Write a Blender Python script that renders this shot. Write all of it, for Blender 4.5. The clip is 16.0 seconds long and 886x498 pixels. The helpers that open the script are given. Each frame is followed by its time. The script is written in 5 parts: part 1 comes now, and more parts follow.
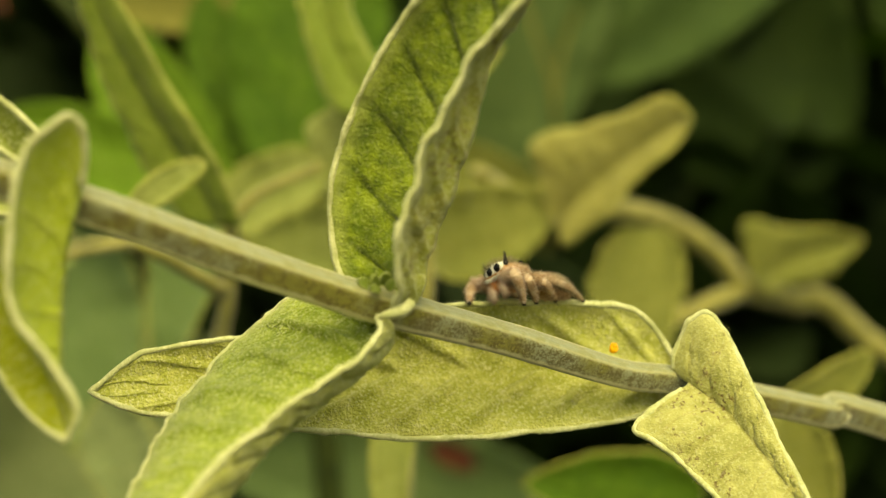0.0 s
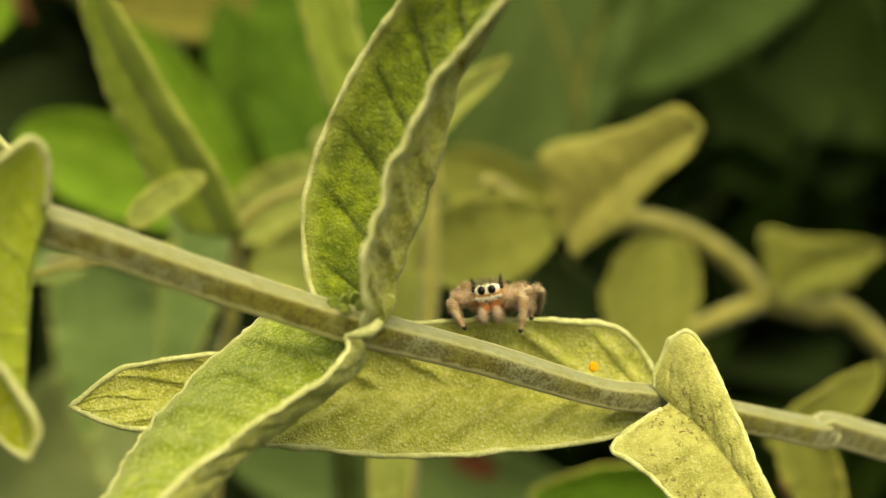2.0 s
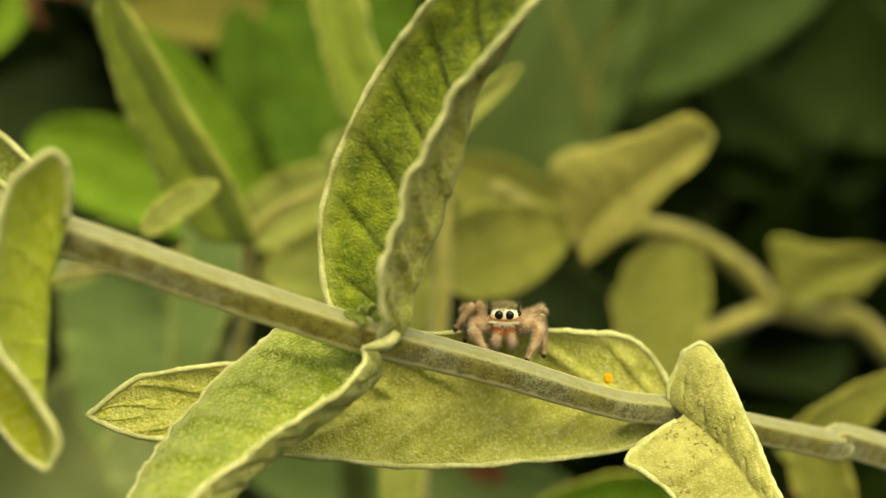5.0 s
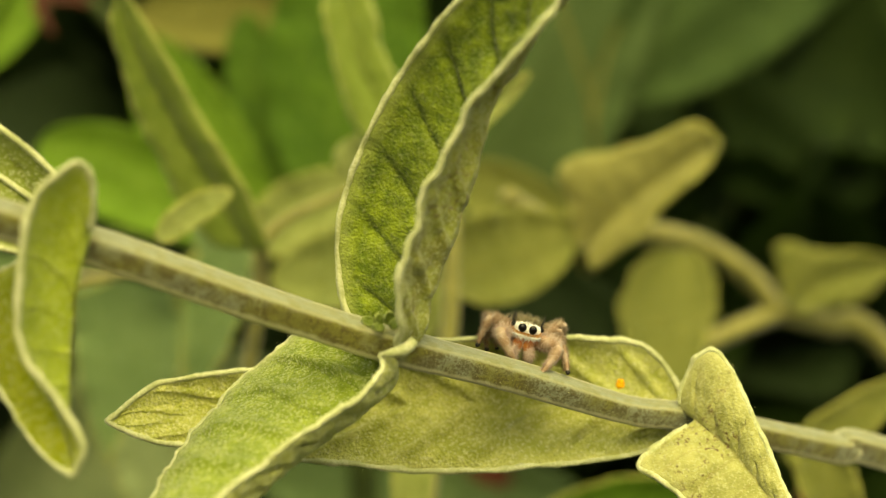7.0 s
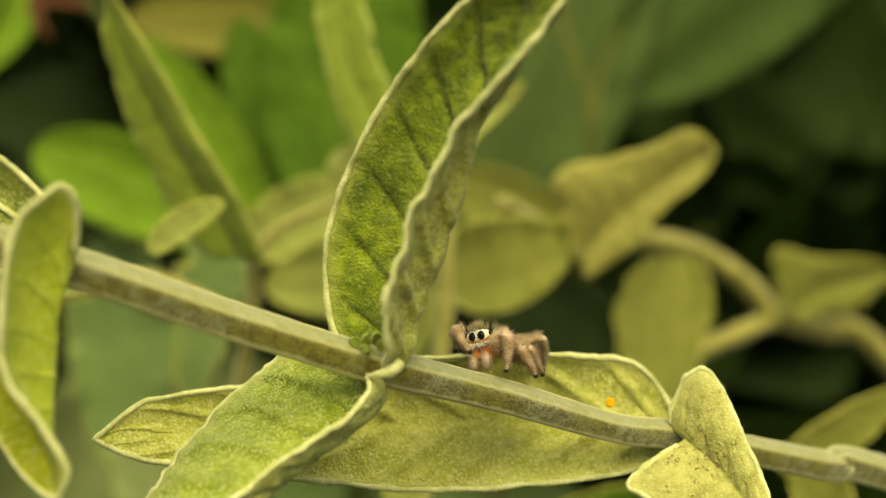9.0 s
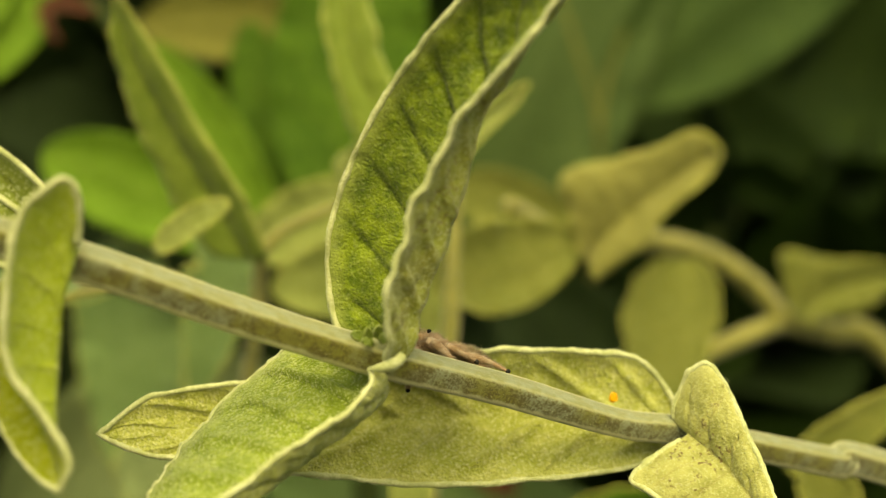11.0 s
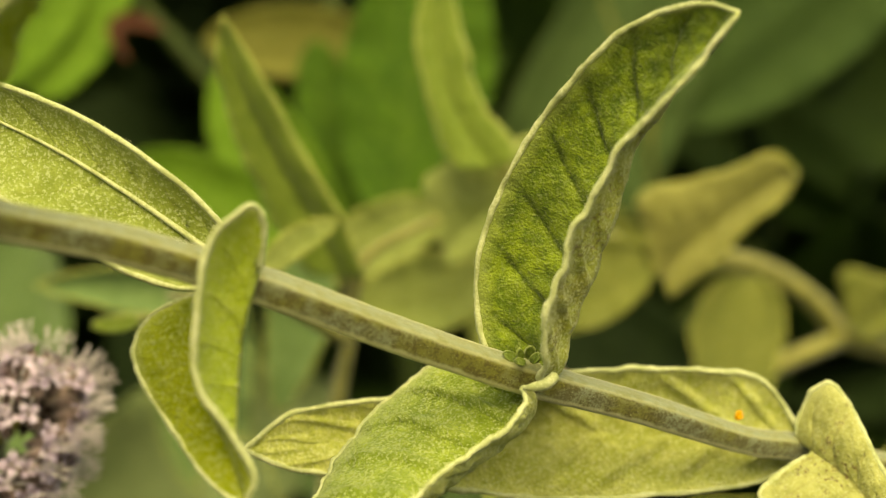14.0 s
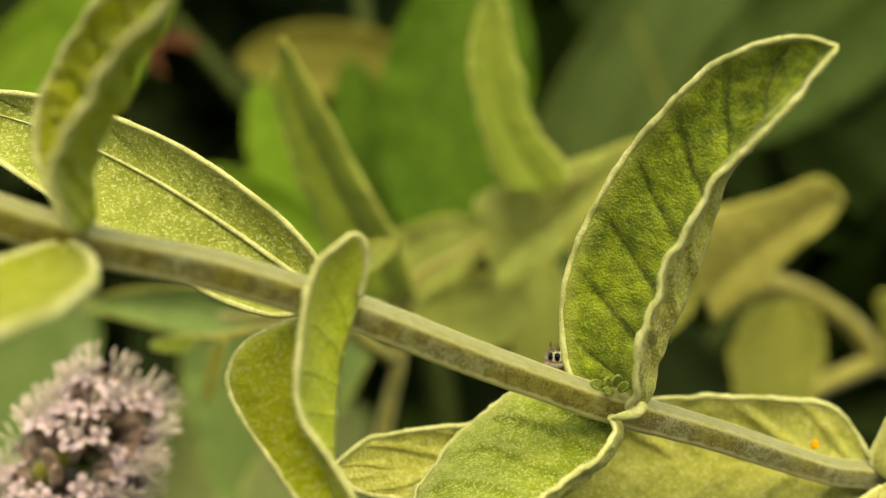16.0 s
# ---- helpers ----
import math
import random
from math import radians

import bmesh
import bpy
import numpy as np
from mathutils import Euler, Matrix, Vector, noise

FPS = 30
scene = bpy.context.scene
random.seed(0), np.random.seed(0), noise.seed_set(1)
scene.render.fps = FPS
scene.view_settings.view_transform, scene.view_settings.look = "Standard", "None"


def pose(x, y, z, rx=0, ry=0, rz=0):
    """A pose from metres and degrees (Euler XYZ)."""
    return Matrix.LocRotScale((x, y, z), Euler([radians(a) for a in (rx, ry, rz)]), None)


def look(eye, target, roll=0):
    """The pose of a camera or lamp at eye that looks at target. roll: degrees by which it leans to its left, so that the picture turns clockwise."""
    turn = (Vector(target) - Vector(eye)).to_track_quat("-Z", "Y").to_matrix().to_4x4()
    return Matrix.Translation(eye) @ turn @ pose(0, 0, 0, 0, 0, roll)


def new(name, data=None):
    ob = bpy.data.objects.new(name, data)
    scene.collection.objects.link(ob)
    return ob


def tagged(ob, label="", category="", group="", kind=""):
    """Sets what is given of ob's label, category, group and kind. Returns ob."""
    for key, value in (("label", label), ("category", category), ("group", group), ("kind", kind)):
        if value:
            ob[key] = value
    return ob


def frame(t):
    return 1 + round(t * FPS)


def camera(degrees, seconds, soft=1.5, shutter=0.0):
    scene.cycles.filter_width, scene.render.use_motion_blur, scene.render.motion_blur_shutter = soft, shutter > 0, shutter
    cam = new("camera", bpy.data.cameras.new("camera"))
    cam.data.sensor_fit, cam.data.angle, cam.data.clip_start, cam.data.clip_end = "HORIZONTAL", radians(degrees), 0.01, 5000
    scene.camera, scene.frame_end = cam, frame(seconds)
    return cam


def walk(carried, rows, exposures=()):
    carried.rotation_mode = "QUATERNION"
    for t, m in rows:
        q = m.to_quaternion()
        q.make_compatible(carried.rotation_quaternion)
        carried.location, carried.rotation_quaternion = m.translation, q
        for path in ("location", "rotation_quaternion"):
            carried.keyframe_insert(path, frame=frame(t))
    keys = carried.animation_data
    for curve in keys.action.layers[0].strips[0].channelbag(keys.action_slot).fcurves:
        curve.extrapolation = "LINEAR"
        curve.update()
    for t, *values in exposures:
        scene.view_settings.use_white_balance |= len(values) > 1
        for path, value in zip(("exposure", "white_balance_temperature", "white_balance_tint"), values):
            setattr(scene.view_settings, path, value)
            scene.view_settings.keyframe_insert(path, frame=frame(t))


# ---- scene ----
# seconds, eye in metres, yaw to the left, pitch up and roll in degrees
PATH = [
    (0, 0.00000, -0.07205, 0.45400, 0.013, 0.018, 0.001),
    (0.5, 0.00100, -0.07188, 0.45587, 0.798, -0.022, 0.239),
    (1, 0.00176, -0.07176, 0.45561, 1.336, -0.260, 0.281),
    (1.5, 0.00272, -0.07179, 0.45471, 1.753, 0.056, 0.169),
    (2, 0.00463, -0.07203, 0.45520, 2.412, -0.056, 0.279),
    (2.5, 0.00506, -0.07188, 0.45610, 2.699, -0.137, 0.378),
    (3, 0.00483, -0.07228, 0.45587, 2.693, -0.084, 0.424),
    (3.5, 0.00544, -0.07231, 0.45548, 2.798, -0.021, 0.239),
    (4, 0.00441, -0.07198, 0.45601, 2.720, -0.225, 0.427),
    (6.3, 0.00387, -0.07271, 0.45563, 2.614, 0.248, 0.573),
    (6.5, 0.00392, -0.07276, 0.45660, 2.679, -0.028, 0.510),
    (7, 0.00315, -0.07343, 0.45612, 2.643, 0.113, 0.489),
    (7.5, 0.00353, -0.07303, 0.45578, 2.603, 0.128, 0.450),
    (8, 0.00373, -0.07302, 0.45622, 2.674, 0.057, 0.551),
    (8.2, 0.00355, -0.07312, 0.45745, 2.566, -0.211, 0.590),
    (10.3, 0.00481, -0.07267, 0.45778, 3.195, -0.214, 0.689),
    (10.5, 0.00468, -0.07279, 0.45763, 3.080, -0.108, 0.620),
    (11, 0.00456, -0.07316, 0.45674, 3.311, 0.254, 0.493),
    (11.5, 0.00380, -0.07303, 0.45690, 3.237, 0.139, 0.562),
    (12, 0.00328, -0.07417, 0.45736, 3.178, 0.278, 0.580),
    (12.5, 0.00154, -0.07486, 0.45723, 3.380, 0.108, 0.594),
    (13, -0.00140, -0.07496, 0.45679, 3.201, 0.338, 0.661),
    (13.5, -0.00291, -0.07596, 0.45784, 3.148, 0.474, 0.696),
    (14, -0.00440, -0.07655, 0.45742, 2.987, 0.693, 0.780),
    (14.5, -0.00526, -0.07622, 0.45702, 2.900, 0.907, 0.823),
    (15, -0.00612, -0.07680, 0.45843, 2.925, 0.974, 0.880),
    (15.5, -0.00740, -0.07712, 0.45804, 2.772, 1.115, 1.096),
    (16, -0.01008, -0.07702, 0.45823, 2.627, 1.256, 1.279),
]
cam = camera(38.0, 16.0, 1.2)
walk(cam, [(t, pose(x, y, z, 0, 0, yaw) @ pose(0, 0, 0, 90 + pitch) @ pose(0, 0, 0, 0, 0, roll))
           for t, x, y, z, yaw, pitch, roll in PATH])

cam.data.dof.use_dof = True
cam.data.dof.focus_distance = 0.0768
cam.data.dof.aperture_fstop = 22.0

# ---- light: a bright overcast sky, high and in front ----
SUN_ELEVATION, SUN_TURN = radians(54), radians(172)
world = bpy.data.worlds.new("sky")
scene.world = world
world.use_nodes = True
wt = world.node_tree
sky = wt.nodes.new("ShaderNodeTexSky")
sky.sky_type = "NISHITA"
sky.sun_disc = False
sky.sun_elevation = SUN_ELEVATION
sky.sun_rotation = SUN_TURN
sky.air_density, sky.dust_density = 1.0, 3.0
wt.links.new(sky.outputs["Color"], wt.nodes["Background"].inputs["Color"])
wt.nodes["Background"].inputs["Strength"].default_value = 0.15

sun_lamp = bpy.data.lights.new("sun", "SUN")
sun_lamp.energy = 2.7
sun_lamp.angle = radians(60)
sun_lamp.color = (0.95, 0.95, 0.62)
sun = new("sun", sun_lamp)
sun_way = Vector((math.sin(SUN_TURN) * math.cos(SUN_ELEVATION), math.cos(SUN_TURN) * math.cos(SUN_ELEVATION), math.sin(SUN_ELEVATION)))
sun.matrix_basis = look(sun_way * 5, (0, 0, 0))
scene.view_settings.exposure = 0.60
scene.view_settings.use_white_balance = True
scene.view_settings.white_balance_temperature = 11000
scene.view_settings.white_balance_tint = -5


# ---- node helpers ----
def material(name, rough=0.6, sheen=0.0):
    m = bpy.data.materials.new(name)
    m.use_nodes = True
    b = m.node_tree.nodes["Principled BSDF"]
    b.inputs["Roughness"].default_value = rough
    b.inputs["Sheen Weight"].default_value = sheen
    b.inputs["Sheen Roughness"].default_value = 0.5
    b.inputs["Specular IOR Level"].default_value = 0.3
    return m, m.node_tree, b


def feed(nt, socket, value):
    if isinstance(value, bpy.types.NodeSocket):
        nt.links.new(value, socket)
    elif isinstance(value, tuple) and len(value) == 3 and socket.type == "RGBA":
        socket.default_value = (*value, 1.0)
    else:
        socket.default_value = value


def n_math(nt, op, a, b=0.0, clamp=False):
    n = nt.nodes.new("ShaderNodeMath")
    n.operation, n.use_clamp = op, clamp
    feed(nt, n.inputs[0], a)
    feed(nt, n.inputs[1], b)
    return n.outputs[0]


def n_noise(nt, vec, scale, detail=3.0, rough=0.55):
    n = nt.nodes.new("ShaderNodeTexNoise")
    n.inputs["Scale"].default_value, n.inputs["Detail"].default_value, n.inputs["Roughness"].default_value = scale, detail, rough
    nt.links.new(vec, n.inputs["Vector"])
    return n.outputs["Fac"]


def n_cells(nt, vec, scale, feature="DISTANCE_TO_EDGE"):
    n = nt.nodes.new("ShaderNodeTexVoronoi")
    n.feature = feature
    n.inputs["Scale"].default_value = scale
    nt.links.new(vec, n.inputs["Vector"])
    return n.outputs["Distance"]


def n_range(nt, value, a, b, c=0.0, d=1.0):
    n = nt.nodes.new("ShaderNodeMapRange")
    n.interpolation_type = "SMOOTHSTEP"
    for k, v in zip((1, 2, 3, 4), (a, b, c, d)):
        n.inputs[k].default_value = v
    feed(nt, n.inputs[0], value)
    return n.outputs[0]


def n_mix(nt, fac, a, b, blend="MIX"):
    n = nt.nodes.new("ShaderNodeMix")
    n.data_type, n.blend_type = "RGBA", blend
    feed(nt, n.inputs[0], fac)
    feed(nt, n.inputs[6], a)
    feed(nt, n.inputs[7], b)
    return n.outputs[2]


def n_bump(nt, height, dist, strength=1.0, normal=None):
    n = nt.nodes.new("ShaderNodeBump")
    n.inputs["Distance"].default_value, n.inputs["Strength"].default_value = dist, strength
    feed(nt, n.inputs["Height"], height)
    if normal is not None:
        nt.links.new(normal, n.inputs["Normal"])
    return n.outputs["Normal"]


def n_coords(nt):
    n = nt.nodes.new("ShaderNodeTexCoord")
    return n.outputs["Object"], n.outputs["UV"]


def glow_through(m, nt, b, color, share):
    """Thin tissue lets part of the light through."""
    t = nt.nodes.new("ShaderNodeBsdfTranslucent")
    feed(nt, t.inputs["Color"], color)
    mix = nt.nodes.new("ShaderNodeMixShader")
    mix.inputs[0].default_value = share
    nt.links.new(b.outputs[0], mix.inputs[1])
    nt.links.new(t.outputs[0], mix.inputs[2])
    nt.links.new(mix.outputs[0], nt.nodes["Material Output"].inputs["Surface"])


def leaf_material(name, deep, light, vein, veins=8.0, dots=0.0, dot_color=(0.12, 0.07, 0.02), through_share=0.25, speck=0.5, rough=0.65,
                  sheen=0.25, vein_share=0.55, relief=0.00017, edge_share=0.0, mottle=0.0):
    m, nt, b = material(name, rough, sheen)
    ob, uv = n_coords(nt)
    sep = nt.nodes.new("ShaderNodeSeparateXYZ")
    nt.links.new(uv, sep.inputs[0])
    u, v = sep.outputs[0], n_math(nt, "ABSOLUTE", sep.outputs[1])
    large, mid, grain = n_noise(nt, ob, 220), n_noise(nt, ob, 1100, 4), n_noise(nt, ob, 5200, 2, 0.6)
    wob = n_math(nt, "MULTIPLY", n_math(nt, "SUBTRACT", n_noise(nt, ob, 420, 2), 0.5), 0.35)
    ph = n_math(nt, "ADD", n_math(nt, "SUBTRACT", n_math(nt, "MULTIPLY", u, veins), n_math(nt, "MULTIPLY", v, 1.5)), wob)
    tri = n_math(nt, "MULTIPLY", n_math(nt, "ABSOLUTE", n_math(nt, "SUBTRACT", n_math(nt, "FRACT", ph), 0.5)), 2.0)
    lateral = n_math(nt, "MULTIPLY", n_range(nt, tri, 0.80, 1.0), n_range(nt, v, 1.0, 0.75))
    main = n_range(nt, v, 0.075, 0.0)
    rib = n_math(nt, "MAXIMUM", lateral, main)
    net = n_range(nt, n_cells(nt, ob, 2300), 0.0, 0.10, 1.0, 0.0)
    papillae = n_cells(nt, ob, 6000, "F1")
    tone = n_math(nt, "ADD", n_math(nt, "MULTIPLY", large, 0.38), n_math(nt, "MULTIPLY", mid, 0.62))
    col = n_mix(nt, n_range(nt, tone, 0.34, 0.66), deep, light)
    col = n_mix(nt, n_math(nt, "MULTIPLY", net, 0.12), col, deep)
    col = n_mix(nt, n_math(nt, "MULTIPLY", rib, vein_share), col, vein)
    if dots:
        patch = n_range(nt, n_noise(nt, ob, 350, 2), 0.5, 0.62)
        spots = n_range(nt, n_noise(nt, ob, 3200, 2), 0.54, 0.64)
        col = n_mix(nt, n_math(nt, "MULTIPLY", n_math(nt, "MULTIPLY", patch, spots), dots), col, dot_color)
    fine = n_noise(nt, ob, 3200, 3, 0.65)
    col = n_mix(nt, n_math(nt, "MULTIPLY", n_range(nt, fine, 0.40, 0.54, 1.0, 0.0), 0.6 if speck > 0.3 else 0.1), col, deep)
    if mottle:
        dim = n_range(nt, n_math(nt, "ADD", n_math(nt, "MULTIPLY", n_noise(nt, ob, 160, 2), 0.5), n_math(nt, "MULTIPLY", n_noise(nt, ob, 900, 3), 0.5)), 0.47, 0.58)
        col = n_mix(nt, n_math(nt, "MULTIPLY", dim, mottle), col, vein)
    fleck = n_range(nt, grain, 0.52, 0.62)
    col = n_mix(nt, n_math(nt, "MULTIPLY", fleck, speck), col, n_mix(nt, 0.6, light, (0.75, 0.75, 0.52)))
    rim_wool = n_mix(nt, 0.4, light, (0.70, 0.70, 0.34))
    col = n_mix(nt, n_math(nt, "MULTIPLY", n_range(nt, n_math(nt, "ADD", v, n_math(nt, "MULTIPLY", wob, 0.3)), 0.84, 1.0), edge_share), col, rim_wool)
    nt.links.new(col, b.inputs["Base Color"])
    h = n_math(nt, "SUBTRACT", n_math(nt, "ADD", n_math(nt, "MULTIPLY", mid, 0.9), n_math(nt, "MULTIPLY", grain, 0.5)),
               n_math(nt, "ADD", n_math(nt, "MULTIPLY", lateral, 0.3), n_math(nt, "ADD", n_math(nt, "MULTIPLY", net, 0.06), n_math(nt, "MULTIPLY", papillae, 0.35))))
    nt.links.new(n_bump(nt, h, relief), b.inputs["Normal"])
    glow_through(m, nt, b, col, through_share)
    return m


def fuzzy_material(name, dark, light, scale=2500.0, rough=0.7, sheen=0.4, relief=0.0001, low=0.4, high=0.62):
    m, nt, b = material(name, rough, sheen)
    ob, _ = n_coords(nt)
    coarse, fine = n_noise(nt, ob, scale * 0.25, 3), n_noise(nt, ob, scale * 2.0, 2, 0.7)
    tone = n_math(nt, "ADD", n_math(nt, "MULTIPLY", coarse, 0.6), n_math(nt, "MULTIPLY", fine, 0.4))
    nt.links.new(n_mix(nt, n_range(nt, tone, low, high), dark, light), b.inputs["Base Color"])
    nt.links.new(n_bump(nt, fine, relief), b.inputs["Normal"])
    return m


def stem_material(name, face, shade, ridge, fleck):
    """A square stem: two smooth faces greyed by painted skylight, two furrowed ones coloured as shaded and speckled
    with brown, pale ridges between.
    """
    m, nt, b = material(name, 0.62, 0.3)
    ob, uv = n_coords(nt)
    sep = nt.nodes.new("ShaderNodeSeparateXYZ")
    nt.links.new(uv, sep.inputs[0])
    coarse, mid, fine = n_noise(nt, ob, 300, 3), n_noise(nt, ob, 1500, 3), n_noise(nt, ob, 6500, 2, 0.7)
    wob = n_math(nt, "MULTIPLY", n_math(nt, "SUBTRACT", mid, 0.5), 0.10)
    turn = n_math(nt, "FRACT", n_math(nt, "ADD", n_math(nt, "MULTIPLY", sep.outputs[1], 2.0), wob))
    furrow = n_math(nt, "MULTIPLY", n_range(nt, turn, 0.06, 0.14), n_range(nt, turn, 0.52, 0.44))
    low_ridge = n_range(nt, n_math(nt, "ABSOLUTE", n_math(nt, "SUBTRACT", turn, 0.5)), 0.36, 0.44)
    mid_ridge = n_range(nt, n_math(nt, "ABSOLUTE", n_math(nt, "SUBTRACT", turn, 0.5)), 0.05, 0.01)
    # Skylight's grey is put into the colour of these faces.
    grey = n_mix(nt, n_range(nt, mid, 0.4, 0.62), face, n_mix(nt, 0.5, face, shade))
    speck = n_range(nt, n_math(nt, "ADD", n_math(nt, "MULTIPLY", mid, 0.45), n_math(nt, "MULTIPLY", fine, 0.55)), 0.43, 0.58)
    # Furrowed faces: darkened in colour as shade; the brown specks are the skin's.
    brown = n_mix(nt, n_math(nt, "MULTIPLY", speck, 0.85), n_mix(nt, n_range(nt, coarse, 0.4, 0.6), shade, face), fleck)
    col = n_mix(nt, furrow, grey, brown)
    col = n_mix(nt, n_math(nt, "MULTIPLY", mid_ridge, 0.22), col, ridge)
    col = n_mix(nt, n_math(nt, "MULTIPLY", low_ridge, 0.85), col, ridge)
    nt.links.new(col, b.inputs["Base Color"])
    nt.links.new(n_bump(nt, n_math(nt, "ADD", n_math(nt, "MULTIPLY", mid, 0.5), fine), 0.00004), b.inputs["Normal"])
    return m


# ---- materials ----
LEAF_INNER = leaf_material("leaf_inner", (0.085, 0.14, 0.005), (0.29, 0.37, 0.03), (0.035, 0.06, 0.004), speck=0.14, through_share=0.25, vein_share=0.6, mottle=0.3, edge_share=0.5)
LEAF_OUTER = leaf_material("leaf_outer", (0.28, 0.31, 0.05), (0.45, 0.46, 0.10), (0.17, 0.15, 0.02), dots=0.8, through_share=0.15, vein_share=0.1, mottle=0.45, edge_share=0.5)
LEAF_WOOLLY = leaf_material("leaf_woolly", (0.42, 0.45, 0.08), (0.70, 0.70, 0.24), (0.30, 0.32, 0.05), through_share=0.35, speck=0.7, vein_share=0.3, edge_share=0.55, relief=0.00026)
LEAF_TAN = leaf_material("leaf_tan", (0.25, 0.255, 0.065), (0.43, 0.42, 0.15), (0.24, 0.18, 0.04), dots=0.9, through_share=0.15, speck=0.25, vein_share=0.25, edge_share=0.55, relief=0.00010)
LEAF_YELLOW = leaf_material("leaf_yellow", (0.31, 0.36, 0.008), (0.46, 0.50, 0.025), (0.48, 0.50, 0.08), through_share=0.45, vein_share=0.2, edge_share=0.55)
LEAF_LIME = leaf_material("leaf_lime", (0.32, 0.40, 0.03), (0.44, 0.52, 0.06), (0.46, 0.50, 0.10), through_share=0.25, speck=0.35, vein_share=0.2, edge_share=0.55)
LEAF_FRESH = leaf_material("leaf_fresh", (0.20, 0.28, 0.022), (0.42, 0.50, 0.09), (0.14, 0.20, 0.015), through_share=0.25, vein_share=0.4, mottle=0.1, edge_share=0.5, relief=0.00026)
LEAF_PALE = leaf_material("leaf_pale", (0.20, 0.25, 0.035), (0.34, 0.39, 0.09), (0.20, 0.23, 0.025), through_share=0.2, speck=0.5, vein_share=0.45, mottle=0.15, edge_share=0.5, relief=0.00010)
MARGIN = fuzzy_material("leaf_margin_wool", (0.36, 0.38, 0.17), (0.54, 0.55, 0.32), 3000, sheen=0.15, relief=0.00003)
STEM = stem_material("stem_skin", (0.235, 0.25, 0.155), (0.19, 0.18, 0.035), (0.58, 0.54, 0.30), (0.09, 0.068, 0.012))
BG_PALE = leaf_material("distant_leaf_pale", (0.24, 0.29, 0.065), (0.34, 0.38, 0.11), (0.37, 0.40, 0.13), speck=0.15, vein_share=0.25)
BG_TAN = leaf_material("distant_leaf_tan", (0.23, 0.22, 0.05), (0.33, 0.31, 0.085), (0.34, 0.32, 0.10), speck=0.15, vein_share=0.25)
BG_OLIVE = leaf_material("distant_leaf_olive", (0.13, 0.15, 0.018), (0.20, 0.21, 0.04), (0.27, 0.28, 0.06), speck=0.1, vein_share=0.25)
BG_TEAL = leaf_material("distant_leaf_grey_green", (0.11, 0.19, 0.055), (0.17, 0.26, 0.09), (0.20, 0.28, 0.10), speck=0.1, vein_share=0.2)
BG_GREEN = leaf_material("broad_leaf_green", (0.04, 0.105, 0.003), (0.085, 0.175, 0.01), (0.15, 0.23, 0.03), speck=0.0, vein_share=0.3, rough=0.7, sheen=0.05)
# Deep shade among the leaves is put into this near-black green.
BG_DEEP_SHADE = leaf_material("broad_leaf_deep_shade_tint", (0.005, 0.015, 0.0012), (0.013, 0.030, 0.003), (0.018, 0.033, 0.006), speck=0.0, vein_share=0.3, rough=0.75, sheen=0.0)
# Grey-green haze is put into this leaf colour.
BG_HAZE = leaf_material("broad_leaf_haze_tint", (0.045, 0.085, 0.018), (0.08, 0.125, 0.034), (0.08, 0.12, 0.036), speck=0.0, vein_share=0.3, rough=0.7, sheen=0.05)
# Deep green with the background's shade mixed into the colour.
BG_SHADE = leaf_material("leaf_deep_green_shade_tint", (0.012, 0.034, 0.0018), (0.026, 0.054, 0.0035), (0.022, 0.045, 0.005), speck=0.0, vein_share=0.3, rough=0.75, sheen=0.0)
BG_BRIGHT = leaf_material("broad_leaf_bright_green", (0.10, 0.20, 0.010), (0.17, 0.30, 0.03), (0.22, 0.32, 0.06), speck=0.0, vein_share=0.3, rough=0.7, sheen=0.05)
# The hazy green, darkened in colour halfway to the painted shade.
BG_DARK_HAZE = leaf_material("broad_leaf_dark_haze_tint", (0.026, 0.060, 0.007), (0.048, 0.090, 0.014), (0.05, 0.09, 0.018), speck=0.0, vein_share=0.3, rough=0.7, sheen=0.05)
BG_LIME = leaf_material("distant_leaf_green", (0.15, 0.22, 0.02), (0.22, 0.29, 0.04), (0.30, 0.36, 0.07), speck=0.1, vein_share=0.2, edge_share=0.5)
# Light haze is mixed into this pale grey-green.
BG_MIST = leaf_material("distant_leaf_haze_tint", (0.19, 0.25, 0.10), (0.27, 0.33, 0.15), (0.28, 0.34, 0.16), speck=0.0, vein_share=0.2)
# Olive darkened to brown-green: the shade sits in the colour.
BG_BROWN = leaf_material("brown_green_shade_tint", (0.14, 0.14, 0.022), (0.21, 0.20, 0.045), (0.20, 0.19, 0.05), speck=0.0, vein_share=0.3, rough=0.7, sheen=0.05)
BG_RED = leaf_material("withered_red_leaf", (0.08, 0.016, 0.004), (0.16, 0.04, 0.01), (0.15, 0.05, 0.015), speck=0.0, vein_share=0.2)
BG_STEM = fuzzy_material("distant_stem_skin", (0.17, 0.16, 0.03), (0.26, 0.24, 0.055), 1500)
WEED_STEM = fuzzy_material("weed_stem_skin", (0.02, 0.035, 0.005), (0.05, 0.07, 0.012), 1500, sheen=0.0)
MARGIN_FAR = fuzzy_material("distant_margin_wool", (0.34, 0.34, 0.06), (0.48, 0.47, 0.12), 3000)
SOIL = fuzzy_material("dark_soil", (0.02, 0.016, 0.01), (0.06, 0.05, 0.03), 60, rough=0.9, sheen=0.0, relief=0.01)


